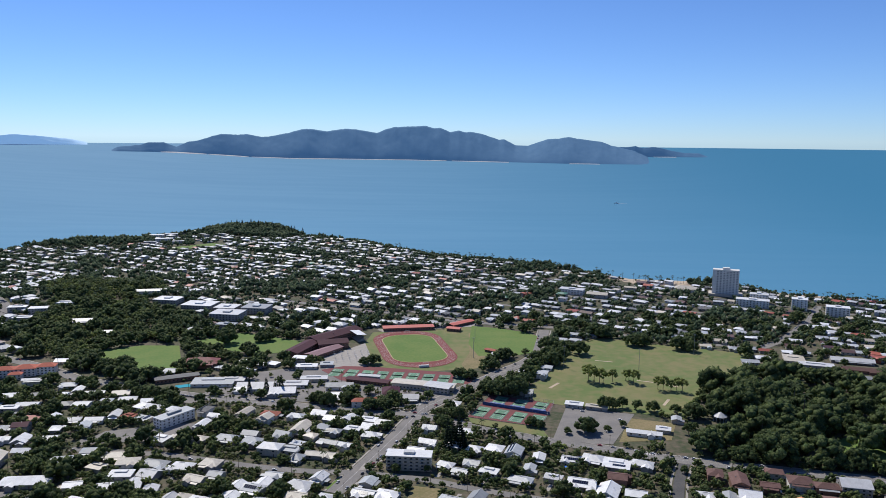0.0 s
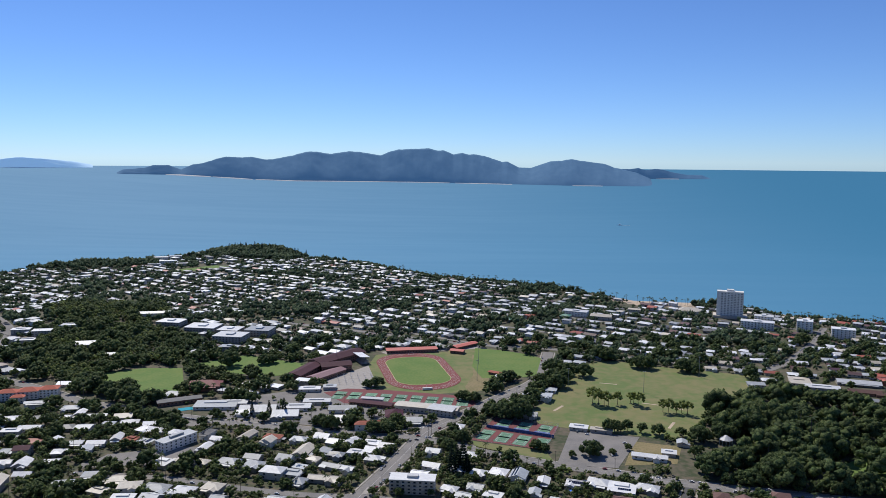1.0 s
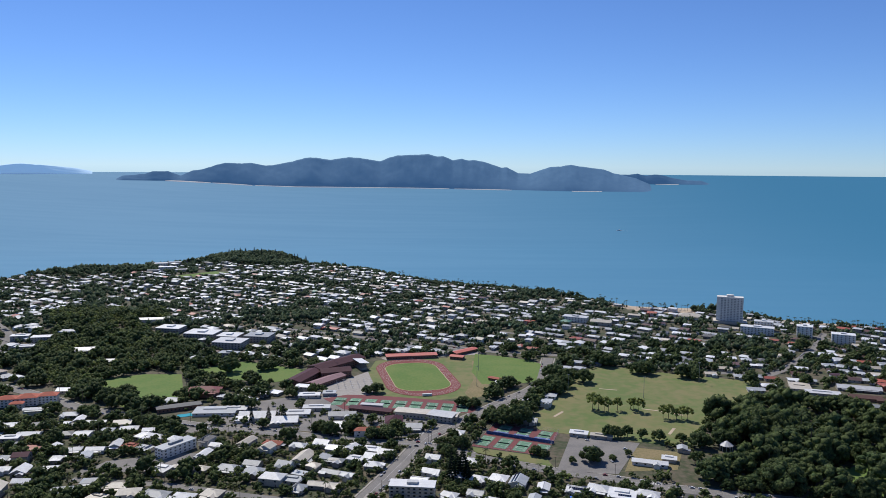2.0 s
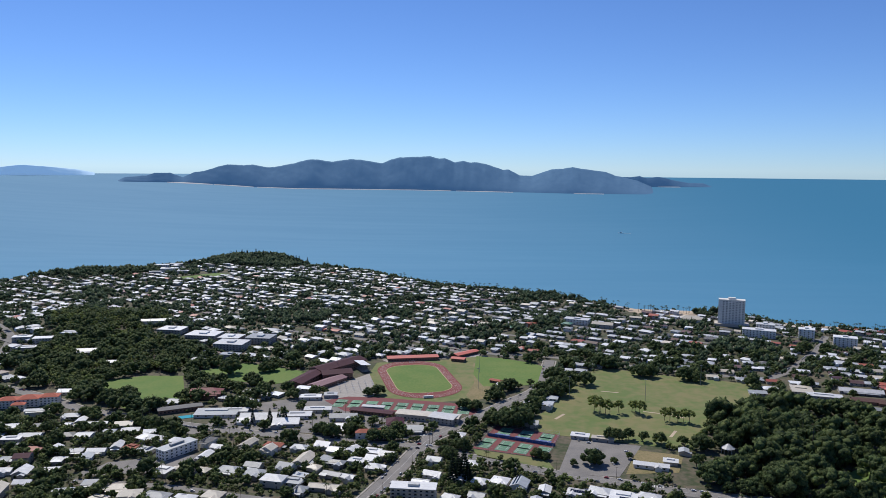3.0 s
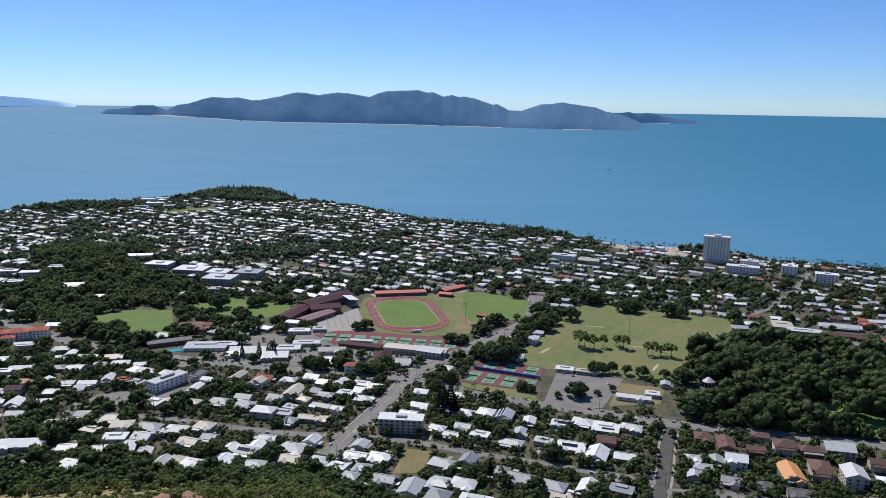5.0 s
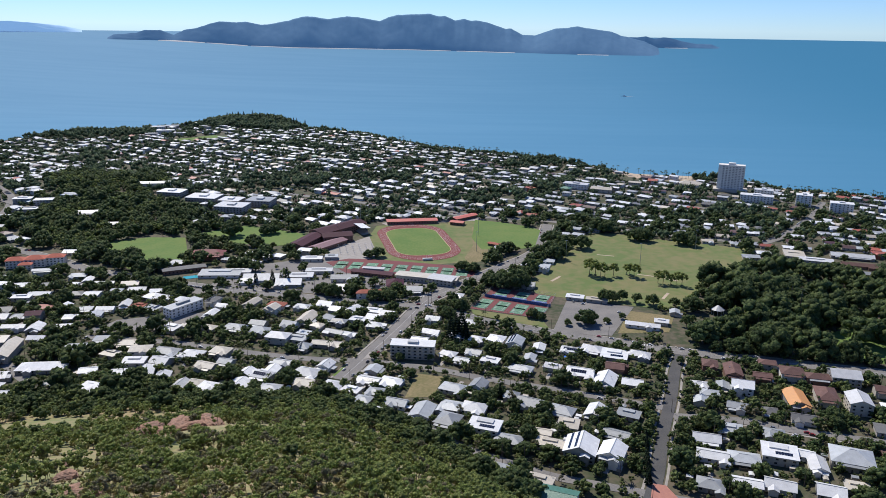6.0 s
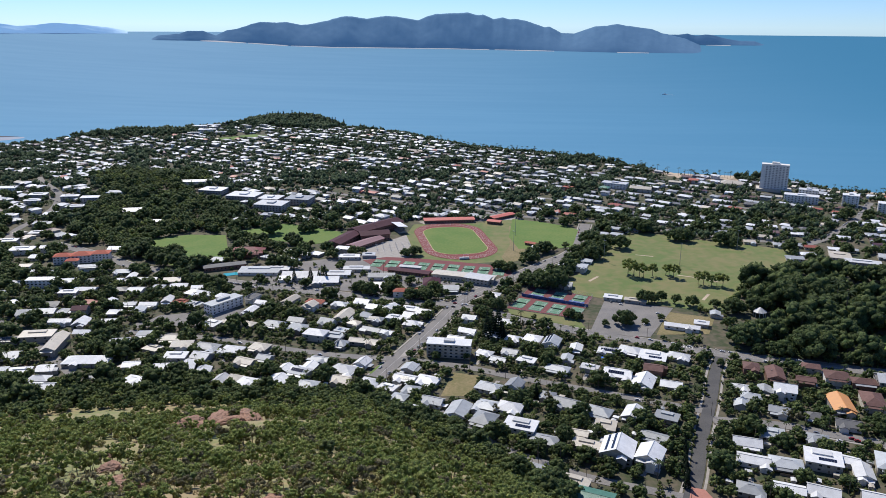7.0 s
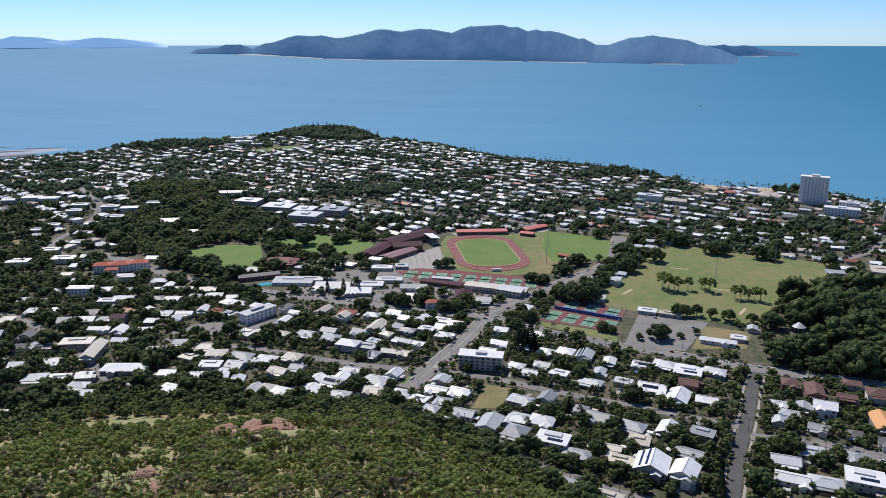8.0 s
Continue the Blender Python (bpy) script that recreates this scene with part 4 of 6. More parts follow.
def tower(x, y, turn):
    """The tall slab by the sea: window bays between ribs, a red end wall, a roof housing."""
    top = tagged(new("tower_block"), "tall white apartment tower with a red end wall", "tower block")
    top.matrix_basis = pose(x, y, 0, 0, 0, turn)
    w, d, h, floors = 44, 15, 46.5, 14
    part("wall", made_box(-w / 2, -d / 2, -1, w / 2, d / 2, h), WALLS[1], top)
    part("end_wall", made_box(w / 2, -d / 2, h * 0.8, w / 2 + 0.4, d / 2, h + 1), ROOFS["r"], top, "red painted end wall")
    part("parapet", made_box(-w / 2 - 0.4, -d / 2 - 0.4, h, w / 2 + 0.4, d / 2 + 0.4, h + 1.2), WALLS[1], top)
    part("lift_housing", made_box(-6, -4, h + 1.2, 6, 4, h + 4.5), WALLS[1], top)
    part("podium", made_box(-w / 2 - 6, -d / 2 - 8, -1, w / 2 + 8, d / 2 + 6, 4.5), WALLS[0], top)
    for k in range(9):
        u = -w / 2 + k * w / 8
        part("rib", made_box(u - 0.5, -d / 2 - 0.5, 0, u + 0.5, -d / 2, h), WALLS[1], top)
    glass = box_mesh("window", M_GLASS, -1.35, -0.06, -0.35, 1.35, 0.06, 0.75)
    slab = box_mesh("balcony", WALLS[1], -2.3, -0.4, -0.1, 2.3, 0, 1.3)
    for s in range(floors):
        for k in range(1, 8):
            u = -w / 2 + (k + 0.5) * w / 8
            shared("window", glass, top, pose(u, -d / 2, 4.2 + s * 3.05))
            shared("balcony", slab, top, pose(u, -d / 2, 2.3 + s * 3.05))
        shared("window", glass, top, pose(-w / 2, 0, 4.2 + s * 3.05, 0, 0, 90))
    TAKEN.append((x, y, 36))


tower(512, 1345, -20)


def red_block(x, y):
    """Three-storey flats under stepped hipped roofs of red tiles."""
    top = tagged(new("apartment_block"), "white three-storey flats under bright red tiled roofs", "apartment block")
    top.matrix_basis = pose(x, y, 0, 0, 0, 14)
    tile = mat("bright_red_tiles", (0.5, 0.13, 0.07), (0.42, 0.11, 0.07), 0.3, 0.85, 0.3)
    for k, (u, v, w, d) in enumerate(((-21, -2, 20, 13), (0, 0, 22, 15), (21, 3, 20, 13), (-8, -14, 14, 9))):
        h = 9.2 - 3 * (k == 3)
        part("wall", made_box(u - w / 2, v - d / 2, -1, u + w / 2, v + d / 2, h), WALLS[1], top)
        part("roof", roof_mesh("h", w, d, h, 24), tile, top).matrix_basis = pose(u, v, 0)
        for s in range(2 if k == 3 else 3):
            for i in range(int(w / 4)):
                shared("window", WIN, top, pose(u - w / 2 + (i + 0.5) * w / int(w / 4), v - d / 2, 1.7 + 3 * s))
    TAKEN.append((x, y, 34))


red_block(-484, 850)


def long_roof(name, a, b, width, height, col, label, kind="g", wall=None, category="school building", pitch=14):
    """A long building between two ends of its ridge line."""
    (xa, ya), (xb, yb) = a, b
    l = math.hypot(xb - xa, yb - ya)
    top = tagged(new(name), label, category)
    top.matrix_basis = pose((xa + xb) / 2, (ya + yb) / 2, 0, 0, 0, math.degrees(math.atan2(yb - ya, xb - xa)))
    part("wall", wall_mesh(kind, l, width, height, pitch), wall or WALLS[3], top)
    part("roof", roof_mesh(kind, l, width, height, pitch, 1.2), ROOFS[col], top)
    for s in range(max(1, int(height / 3.2))):
        n = int(l / 4)
        for k in range(n):
            shared("window", WIN, top, pose((k + 0.5) / n * l - l / 2, -width / 2, 1.9 + 3.1 * s))
    for k in range(int(l / 14)):
        TAKEN.append((xa + (xb - xa) * (k + 0.5) / int(l / 14), ya + (yb - ya) * (k + 0.5) / int(l / 14), width * 0.6 + 4))
    return top


long_roof("school_hall", (-192, 925), (-172, 985), 20, 7.5, "m", "long school block under a dark maroon metal roof")
long_roof("school_hall", (-176, 985), (-124, 1050), 26, 8.5, "m", "large school hall under a dark maroon metal roof")
long_roof("school_hall", (-165, 972), (-128, 985), 22, 8.0, "m", "side wing under a dark maroon metal roof")
long_roof("school_building", (-168, 922), (-138, 968), 17, 5.0, "p", "low school building under a faded pink roof")
long_roof("grandstand", (-86, 1071), (-14, 1084), 15, 4.5, "r", "long low pavilion under a red metal roof", category="pavilion", pitch=8)
long_roof("pavilion", (12, 1092), (44, 1122), 12, 4.0, "r", "small clubhouse under a red metal roof", category="pavilion", pitch=10)
long_roof("pavilion", (8, 1076), (26, 1070), 11, 4.0, "r", "small clubhouse under a red metal roof", category="pavilion", pitch=10)
long_roof("pavilion", (58, 967), (72, 958), 7, 3.0, "t", "small shed under a rusty red roof", category="shed", pitch=10)
long_roof("school_building", (-54, 823), (14, 806), 15, 6.0, "c", "long school building with a pale cream roof", wall=WALLS[0], pitch=6)
long_roof("school_building", (-16, 812), (10, 802), 18, 6.6, "w", "school building with a bright white roof", wall=WALLS[0], pitch=5)
long_roof("school_building", (-108, 838), (-60, 824), 10, 4.0, "m", "long low block under a dull maroon roof", pitch=10)
long_roof("school_building", (-96, 846), (-72, 842), 6, 5.0, "w", "narrow block with a white roof", wall=WALLS[0], pitch=5)
long_roof("pool_shelter", (-325, 825), (-283, 846), 12, 4.5, "d", "long dark shelter beside a swimming pool", category="shelter", pitch=6)


def stand(x, y, turn):
    top = tagged(new("grandstand"), "tiered grandstand under a white cantilever roof", "grandstand")
    top.matrix_basis = pose(x, y, 0.2, 0, 0, turn)
    for k in range(8):
        part("tier", made_box(-12, -8 + 1.2 * k, 0, 12, -6.8 + 1.2 * k, 0.8 + 0.55 * k), M_CONC, top)
    bm = made_box(-14, -10, 9, 14, 4, 9.4)
    for v in bm.verts:
        v.co.z += 1.4 * (v.co.y < 0)
    part("roof", bm, ROOFS["w"], top)
    for k in range(5):
        part("column", made_box(-12.2 + 6 * k, 2.6, 0, -11.8 + 6 * k, 3.0, 9.2), M_STEEL, top)
    TAKEN.append((x, y, 18))


stand(-114, 1020, -62)


def light_mast(x, y, h=26.0):
    top = tagged(new("light_mast"), "tall thin steel floodlight mast", "floodlight")
    top.matrix_basis = pose(x, y, z_at(x, y))
    bm = bmesh.new()
    bmesh.ops.create_cone(bm, cap_ends=True, segments=8, radius1=0.35, radius2=0.14, depth=h, matrix=Matrix.Translation((0, 0, h / 2)))
    part("pole", bm, M_STEEL, top)
    part("crossarm", made_box(-1.6, -0.1, h - 0.3, 1.6, 0.1, h), M_STEEL, top)
    for k in range(4):
        part("lamp", made_box(-1.6 + 0.85 * k, -0.3, h, -1.1 + 0.85 * k, 0.25, h + 0.5), M_STEEL, top)


for x, y in ((-125, 1075), (45, 1010), (-150, 1010), (40, 935), (150, 900), (240, 890), (330, 960)):
    light_mast(x, y)

pool = tagged(part("swimming_pool", made_box(-13, -5, 0, 13, 5, 0.3), M_POOL), "turquoise swimming pool beside a dark shelter", "pool", kind="structure")
pool.matrix_basis = pose(-285, 816, 0.1, 0, 0, 25)


def marquee(x, y):
    top = tagged(new("bandstand"), "white tent-roofed bandstand among dark trees", "bandstand")
    top.matrix_basis = pose(x, y, 0)
    bm = bmesh.new()
    bmesh.ops.create_cone(bm, cap_ends=True, segments=10, radius1=7, radius2=0.6, depth=4, matrix=Matrix.Translation((0, 0, 7.6)))
    part("roof", bm, ROOFS["w"], top)
    for k in range(10):
        a = k * math.tau / 10
        part("post", made_box(6 * math.cos(a) - 0.15, 6 * math.sin(a) - 0.15, 0, 6 * math.cos(a) + 0.15, 6 * math.sin(a) + 0.15, 5.8), M_FRAME, top)
    TAKEN.append((x, y, 13))


marquee(278, 722)
for x, y, t in ((128, 828, -35), (240, 775, -30)):
    p = part("cricket_pitch", made_box(-1.6, -11, 0, 1.6, 11, 0.05), M_SAND)
    p.matrix_basis = pose(x, y, 0.14, 0, 0, t)
    tagged(p, "worn pale cricket pitch in the grass", "cricket pitch", kind="structure")


for pts in ([(194, 928), (215, 922)], [(227, 849), (240, 846), (251, 840), (268, 827)]):
    strip("footpath", pts, 2.4, M_SAND, "pale worn path across the oval", 0.16, "path")


def crossing(x, y, turn, n):
    c = tagged(new("zebra_crossing"), "white painted bars across the street", "crossing", kind="structure")
    c.matrix_basis = pose(x, y, 0.42, 0, 0, turn)
    for k in range(n):
        part("bar", made_box(-0.5 + 2.4 * (k - n / 2), -2.2, 0, 0.7 + 2.4 * (k - n / 2), 2.2, 0.03), M_LINE, c)


crossing(-29, 757, 44, 16)
crossing(186, 640, -16, 6)

# rows of white posts in the school yard
YARD_POST = box_mesh("post", M_FRAME, -0.14, -0.14, -0.3, 0.14, 0.14, 2.8)
YARD_CAP = box_mesh("crossbar", M_FRAME, -1.6, -0.1, 2.8, 1.6, 0.1, 3.0)
for i in range(5):
    for k in range(6):
        f = tagged(new("yard_frame"), "white steel frame standing in a paved school yard", "frame", "frames in the school yard")
        f.matrix_basis = pose(-140 + 8.5 * k + 2 * i, 948 - 9 * i + 1.5 * k, 0.15, 0, 0, 10)
        shared("post", YARD_POST, f, pose(0, 0, 0))
        shared("crossbar", YARD_CAP, f, pose(0, 0, 0))


# ---- where things may stand ----
def inside(x, y, poly):
    hit = False
    for (xa, ya), (xb, yb) in zip(poly, poly[-1:] + poly[:-1]):
        if (ya > y) != (yb > y) and x < (xb - xa) * (y - ya) / (yb - ya) + xa:
            hit = not hit
    return hit


def on_land(x, y, margin=40):
    return float(np.interp(x, COAST_X, COAST_Y)) - y > margin


GARDEN = [(230, 636), (234, 702), (262, 755), (290, 800), (330, 850), (363, 874), (425, 857), (481, 825), (620, 760), (600, 548), (440, 583), (347, 606), (290, 620)]
LEFT_WOOD = [(-585, 1000), (-600, 1120), (-640, 1200), (-700, 1290), (-690, 1350), (-520, 1387), (-470, 1270), (-500, 1220), (-440, 1160), (-370, 1100), (-352, 1000), (-450, 990), (-452, 930), (-420, 870), (-470, 900), (-540, 960)]
SLOPE_WOOD = [(-860, 1120), (-730, 1100), (-720, 1000), (-650, 960), (-630, 900), (-560, 860), (-530, 770), (-700, 700), (-900, 820)]
HEAD_WOOD = [(-720, 2100), (-650, 2290), (-520, 2290), (-400, 2130), (-430, 2060), (-560, 2080)]
HEAD_WOOD2 = [(-1060, 1830), (-1010, 1905), (-840, 2075), (-760, 2000), (-800, 1880), (-900, 1820)]
LAWN_EAST = [(352, 668), (400, 690), (425, 640), (405, 600), (360, 616)]
OPEN = [[(198, 638), (234, 638), (238, 715), (215, 702)], LAWN_EAST, [(-700, 1860), (-610, 1970), (-550, 1935), (-640, 1835)], FIELDS["oval"], FIELDS["left"], FIELDS["row"], FIELDS["second"], [(-104, 880), (-150, 1040), (-80, 1095), (45, 1090), (60, 920), (30, 868)], [(-150, 835), (-150, 960), (40, 875), (42, 822)],
        [(24, 722), (53, 800), (130, 770), (200, 742), (232, 718), (215, 664), (160, 655), (100, 662)], [(-24, 576), (2, 571), (-8, 530), (-32, 530)], [(-95, 590), (-70, 590), (-75, 555), (-95, 560)], [(-345, 800), (-300, 830), (-270, 822), (-246, 778), (-262, 758)], [(-332, 650), (-318, 684), (-262, 704), (-230, 706), (-224, 682), (-276, 656)], [(31, 707), (26, 726), (97, 701), (101, 677)]]
flat_area("garden_lawn", LAWN_EAST, M_LAWN, "open green lawn among garden trees", 0.1)
# side streets of the far suburb
c33, s33 = math.cos(radians(-33)), math.sin(radians(-33))
for k in range(-10, 45):
    run = []
    for i in range(-60, 61):
        u, v = i * 30.0, k * 66 + 48.0
        x, y = c33 * u - s33 * v, s33 * u + c33 * v
        good = y > 1060 + 0.15 * x and on_land(x, y, 70) and abs(math.degrees(math.atan2(x, y))) < 42 and not any(inside(x, y, p) for p in OPEN + [LEFT_WOOD, HEAD_WOOD, HEAD_WOOD2])
        if good:
            run.append((x, y))
        if run and (not good or i == 60):
            if len(run) > 4 and k % 2 == 0:
                strip("road", run, 8, M_ROAD, "grey side street between rows of houses", 0.2, along=30.0)
            run = []
GRIDR = {}
for pts, w in ROAD_RUNS:
    for x, y in pts:
        GRIDR.setdefault((int(x // 20), int(y // 20)), []).append((x, y, w / 2))
GRIDT = {}


def take(x, y, r):
    GRIDT.setdefault((int(x // 40), int(y // 40)), []).append((x, y, r))


for q in TAKEN:
    take(*q)


def clear(x, y, r, road=0.0, things=True):
    """Whether a thing of radius r may stand at x, y."""
    i, j = int(x // 20), int(y // 20)
    for a in (-1, 0, 1):
        for b in (-1, 0, 1):
            for px, py, w in GRIDR.get((i + a, j + b), ()):
                if (px - x) ** 2 + (py - y) ** 2 < (w + r + road) ** 2:
                    return False
    if things:
        i, j = int(x // 40), int(y // 40)
        for a in (-1, 0, 1):
            for b in (-1, 0, 1):
                for px, py, w in GRIDT.get((i + a, j + b), ()):
                    if (px - x) ** 2 + (py - y) ** 2 < (w + r) ** 2:
                        return False
    return not any(inside(x, y, p) for p in OPEN)


def foot(x, y):
    return math.hypot(x, y) / float(np.interp(math.degrees(math.atan2(x, y)), FOOT_AZ, FOOT_R))


SCHOOL_ZONE = [(-262, 772), (-250, 850), (-150, 905), (-110, 845), (14, 800), (-5, 752), (-70, 742), (-150, 762)]
FIELD_EDGE = [(-470, 930), (-440, 1010), (-280, 1075), (-150, 1015), (-150, 960), (-230, 930), (-310, 890), (-340, 835), (-420, 860)]
WOODS = [SCHOOL_ZONE, FIELD_EDGE, GARDEN, LEFT_WOOD, SLOPE_WOOD, HEAD_WOOD, HEAD_WOOD2]
# house lots on the streets' grid, nearest first
LOTS = []
for zone, turn in ((0, -17.0), (1, -33.0), (2, 8.0)):
    c, s = math.cos(radians(turn)), math.sin(radians(turn))
    for row in range(-40, 110):
        for k in range(-120, 120):
            v = row // 2 * 66 + (row % 2) * 30 + rng.uniform(-5, 5)
            u = k * 17.5 + rng.uniform(-5, 5)
            if k % 11 == 0 or rng.random() < 0.08:
                continue
            x, y = c * u - s * v, s * u + c * v
            az = math.degrees(math.atan2(x, y))
            if abs(az) > 42 or y < 300 or not on_land(x, y, 55) or foot(x, y) < 1.03:
                continue
            where = 1 if y > 1020 + 0.15 * x else (2 if x < -330 else 0)
            if where != zone or any(inside(x, y, p) for p in WOODS):
                continue
            LOTS.append((math.hypot(x, y), x, y, turn))
LOTS.sort()
FAR = []
for dist, x, y, turn in LOTS:
    w, d = rng.uniform(10, 18), rng.uniform(9, 15)
    if not clear(x, y, 0.5 * max(w, d) + (0.8 if dist < 900 else 0), 1.0) or (dist > 900 and noise.noise(Vector((x * 0.011, y * 0.011, 0.5))) > 0.3):
        continue
    take(x, y, 0.5 * max(w, d) - 0.5)
    col, kind = rng.choices("wlcbtmnd", (34, 36, 14, 2, 0, 0, 0, 6) if dist < 760 else ((28, 30, 10, 12, 14, 2, 1, 6) if x > 330 else (34, 36, 9, 5, 3, 2, 1, 8)))[0], rng.choices("ghf", (5, 4, 2))[0]
    st = 2 if rng.random() < 0.13 else 1
    if HOUSES[0] < 299:
        house(x, y, round(w, 1), round(d, 1), kind, col, st, turn + rng.choice((0, 0, 90)) * (w < 13) + rng.uniform(-4, 4), "houses of the near suburb")
    else:
        FAR.append((x, y, w * rng.uniform(0.85, 1.25), d, kind, col, st, turn + rng.uniform(-9, 9)))


def far_houses():
    """The rest of the suburb: simple walls and roofs in one mesh."""
    V, T, I = [], [], []
    keys = list("wlcbtmnd")
    colours = ((0.68, 0.69, 0.7), (0.42, 0.44, 0.46), (0.58, 0.52, 0.42), (0.11, 0.055, 0.045), (0.36, 0.1, 0.06), (0.08, 0.03, 0.035), (0.08, 0.2, 0.14), (0.13, 0.13, 0.13))
    far_mats = [mat("roof_of_distant_house", q, [c * 0.85 for c in q], 0.2, 0.55, 0, 0.25, "island") for q in colours] + WALLS[:3] + [M_GLASS]
    for x, y, w, d, kind, col, st, turn in FAR:
        c, s, z0, h = math.cos(radians(turn)), math.sin(radians(turn)), z_at(x, y), 0.6 + 2.9 * st
        wall = len(keys) + rng.randrange(3)
        def add(pts, faces, index):
            n = len(V)
            V.extend((x + c * a - s * b, y + s * a + c * b, z0 + q) for a, b, q in pts)
            T.extend((n + i, n + j, n + k) for i, j, k in faces)
            I.extend([index] * len(faces))
        a, b = w / 2, d / 2
        add([(-a, -b, -2), (a, -b, -2), (a, b, -2), (-a, b, -2), (-a, -b, h), (a, -b, h), (a, b, h), (-a, b, h)],
            [(0, 1, 5), (0, 5, 4), (1, 2, 6), (1, 6, 5), (2, 3, 7), (2, 7, 6), (3, 0, 4), (3, 4, 7)], wall)
        for k in range(max(1, int(w / 4))):
            u = -a + (k + 0.5) * w / max(1, int(w / 4))
            add([(u - 0.8, -b - 0.05, h - 2.2), (u + 0.8, -b - 0.05, h - 2.2), (u + 0.8, -b - 0.05, h - 0.9), (u - 0.8, -b - 0.05, h - 0.9)], [(0, 1, 2), (0, 2, 3)], len(keys) + 3)
        a, b = a + 1.1, b + 1.1
        rise, inset = (b * math.tan(radians(rng.choice((10, 14, 18)))), b * 0.9 if kind == "h" else 0) if kind != "f" else (0.3, 0)
        inset = min(inset, a * 0.95)
        add([(-a, -b, h), (a, -b, h), (a, b, h), (-a, b, h), (-a + inset, 0, h + rise), (a - inset, 0, h + rise)],
            [(0, 1, 5), (0, 5, 4), (2, 3, 4), (2, 4, 5), (1, 2, 5), (3, 0, 4), (0, 2, 1), (0, 3, 2)], keys.index(col))
        if rng.random() < 0.55:
            ww, sx = rng.uniform(4, 7), rng.choice((-1, 1))
            p, e = sx * a * 0.5, -b
            add([(p - ww / 2, e - 5, h - 0.3), (p + ww / 2, e - 5, h - 0.3), (p + ww / 2, e + 2, h - 0.3), (p - ww / 2, e + 2, h - 0.3), (p, e - 5, h + 0.9), (p, e + 2, h + 0.9), (p - ww / 2, e - 4.6, -2), (p + ww / 2, e - 4.6, -2)],
                [(0, 4, 5), (0, 5, 3), (4, 1, 2), (4, 2, 5), (0, 1, 4), (6, 7, 1), (6, 1, 0)], keys.index(rng.choice((col, col, "l"))))
    ob = tri_object("distant_houses", V, T, far_mats, I)
    tagged(ob, "many low houses with white and grey roofs down to the sea", "houses", kind="stuff")


far_houses()

for q in ((-785, 2050, 40, 16, "f", "w", 3), (-752, 2072, 34, 14, "f", "l", 3), (-736, 1975, 44, 12, "f", "w", 3), (-690, 1950, 30, 10, "f", "w", 2), (-754, 1925, 30, 12, "f", "l", 2)):
    house(*q, 15, "", False, "hall", "hall", "pale flat-roofed building on the wooded headland")
    take(q[0], q[1] - 14, 24)


# ---- yards: sheds and driveways ----
SHED_WALL = box_mesh("wall", WALLS[2], -2, -1.5, -0.5, 2, 1.5, 2.2)
SHED_ROOF = {}
for col in "wlc":
    bm = roof_mesh("g", 4, 3, 2.2, 12, 0.25)
    me = bpy.data.meshes.new("roof")
    bm.to_mesh(me)
    bm.free()
    me.materials.append(ROOFS[col])
    SHED_ROOF[col] = me
DRIVE = box_mesh("driveway", M_CONC, -1.6, -6, -0.6, 1.6, 6, 0.14)
yards = sorted([o for o in scene.objects if o.name.startswith("house") and o.parent is None and o.matrix_basis.translation.length < 800], key=lambda o: o.matrix_basis.translation.length)
sheds = 0
for o in yards:
    x, y, z = o.matrix_basis.translation
    turn = math.degrees(o.matrix_basis.to_euler().z)
    for _ in range(4 if sheds < 70 else 0):
        a = rng.uniform(0, math.tau)
        sx, sy = x + 14 * math.cos(a), y + 14 * math.sin(a)
        if clear(sx, sy, 2.2, 1.0):
            s = tagged(new("garden_shed"), "small metal garden shed in a back yard", "shed", "garden sheds")
            s.matrix_basis = pose(sx, sy, z_at(sx, sy), 0, 0, turn + rng.choice((0, 90)))
            shared("wall", SHED_WALL, s, pose(0, 0, 0))
            shared("roof", SHED_ROOF[rng.choice("wwlc")], s, pose(0, 0, 0))
            take(sx, sy, 2.0)
            sheds += 1
            break
    if rng.random() < 0.5:
        a = radians(turn + rng.choice((90, -90)))
        dx, dy = x + 13 * math.cos(a), y + 13 * math.sin(a)
        if clear(dx, dy, 2.0, -3.0):
            dr = tagged(new("driveway", DRIVE), "pale concrete driveway beside a house", "driveway", kind="structure")
            dr.matrix_basis = pose(dx, dy, z_at(dx, dy), 0, 0, math.degrees(a) - 90)
            take(dx, dy, 1.5)

# timber and metal fences between the yards
FENCE_WOOD = mat("weathered_timber", (0.2, 0.16, 0.12), (0.27, 0.22, 0.17), 0.3, 0.9, 0.2, 0.3)
FENCE_PANEL = box_mesh("fence_panel", FENCE_WOOD, -4, -0.04, -0.4, 4, 0.04, 1.7)
FENCE_POST = box_mesh("post", FENCE_WOOD, -0.07, -0.07, -0.4, 0.07, 0.07, 1.85)
for o in yards[:70]:
    x, y, z = o.matrix_basis.translation
    a = o.matrix_basis.to_euler().z
    side = rng.choice((-1, 1))
    fx, fy = x - math.sin(a) * 11 * side, y + math.cos(a) * 11 * side
    if clear(fx, fy, 0.5, 2.0):
        f = tagged(new("garden_fence"), "weathered timber fence behind a back yard", "fence", "garden fences")
        f.matrix_basis = pose(fx, fy, z_at(fx, fy), 0, 0, math.degrees(a))
        shared("fence_panel", FENCE_PANEL, f, pose(0, 0, 0))
        for u in (-4, 4):
            shared("post", FENCE_POST, f, pose(u, 0, 0))


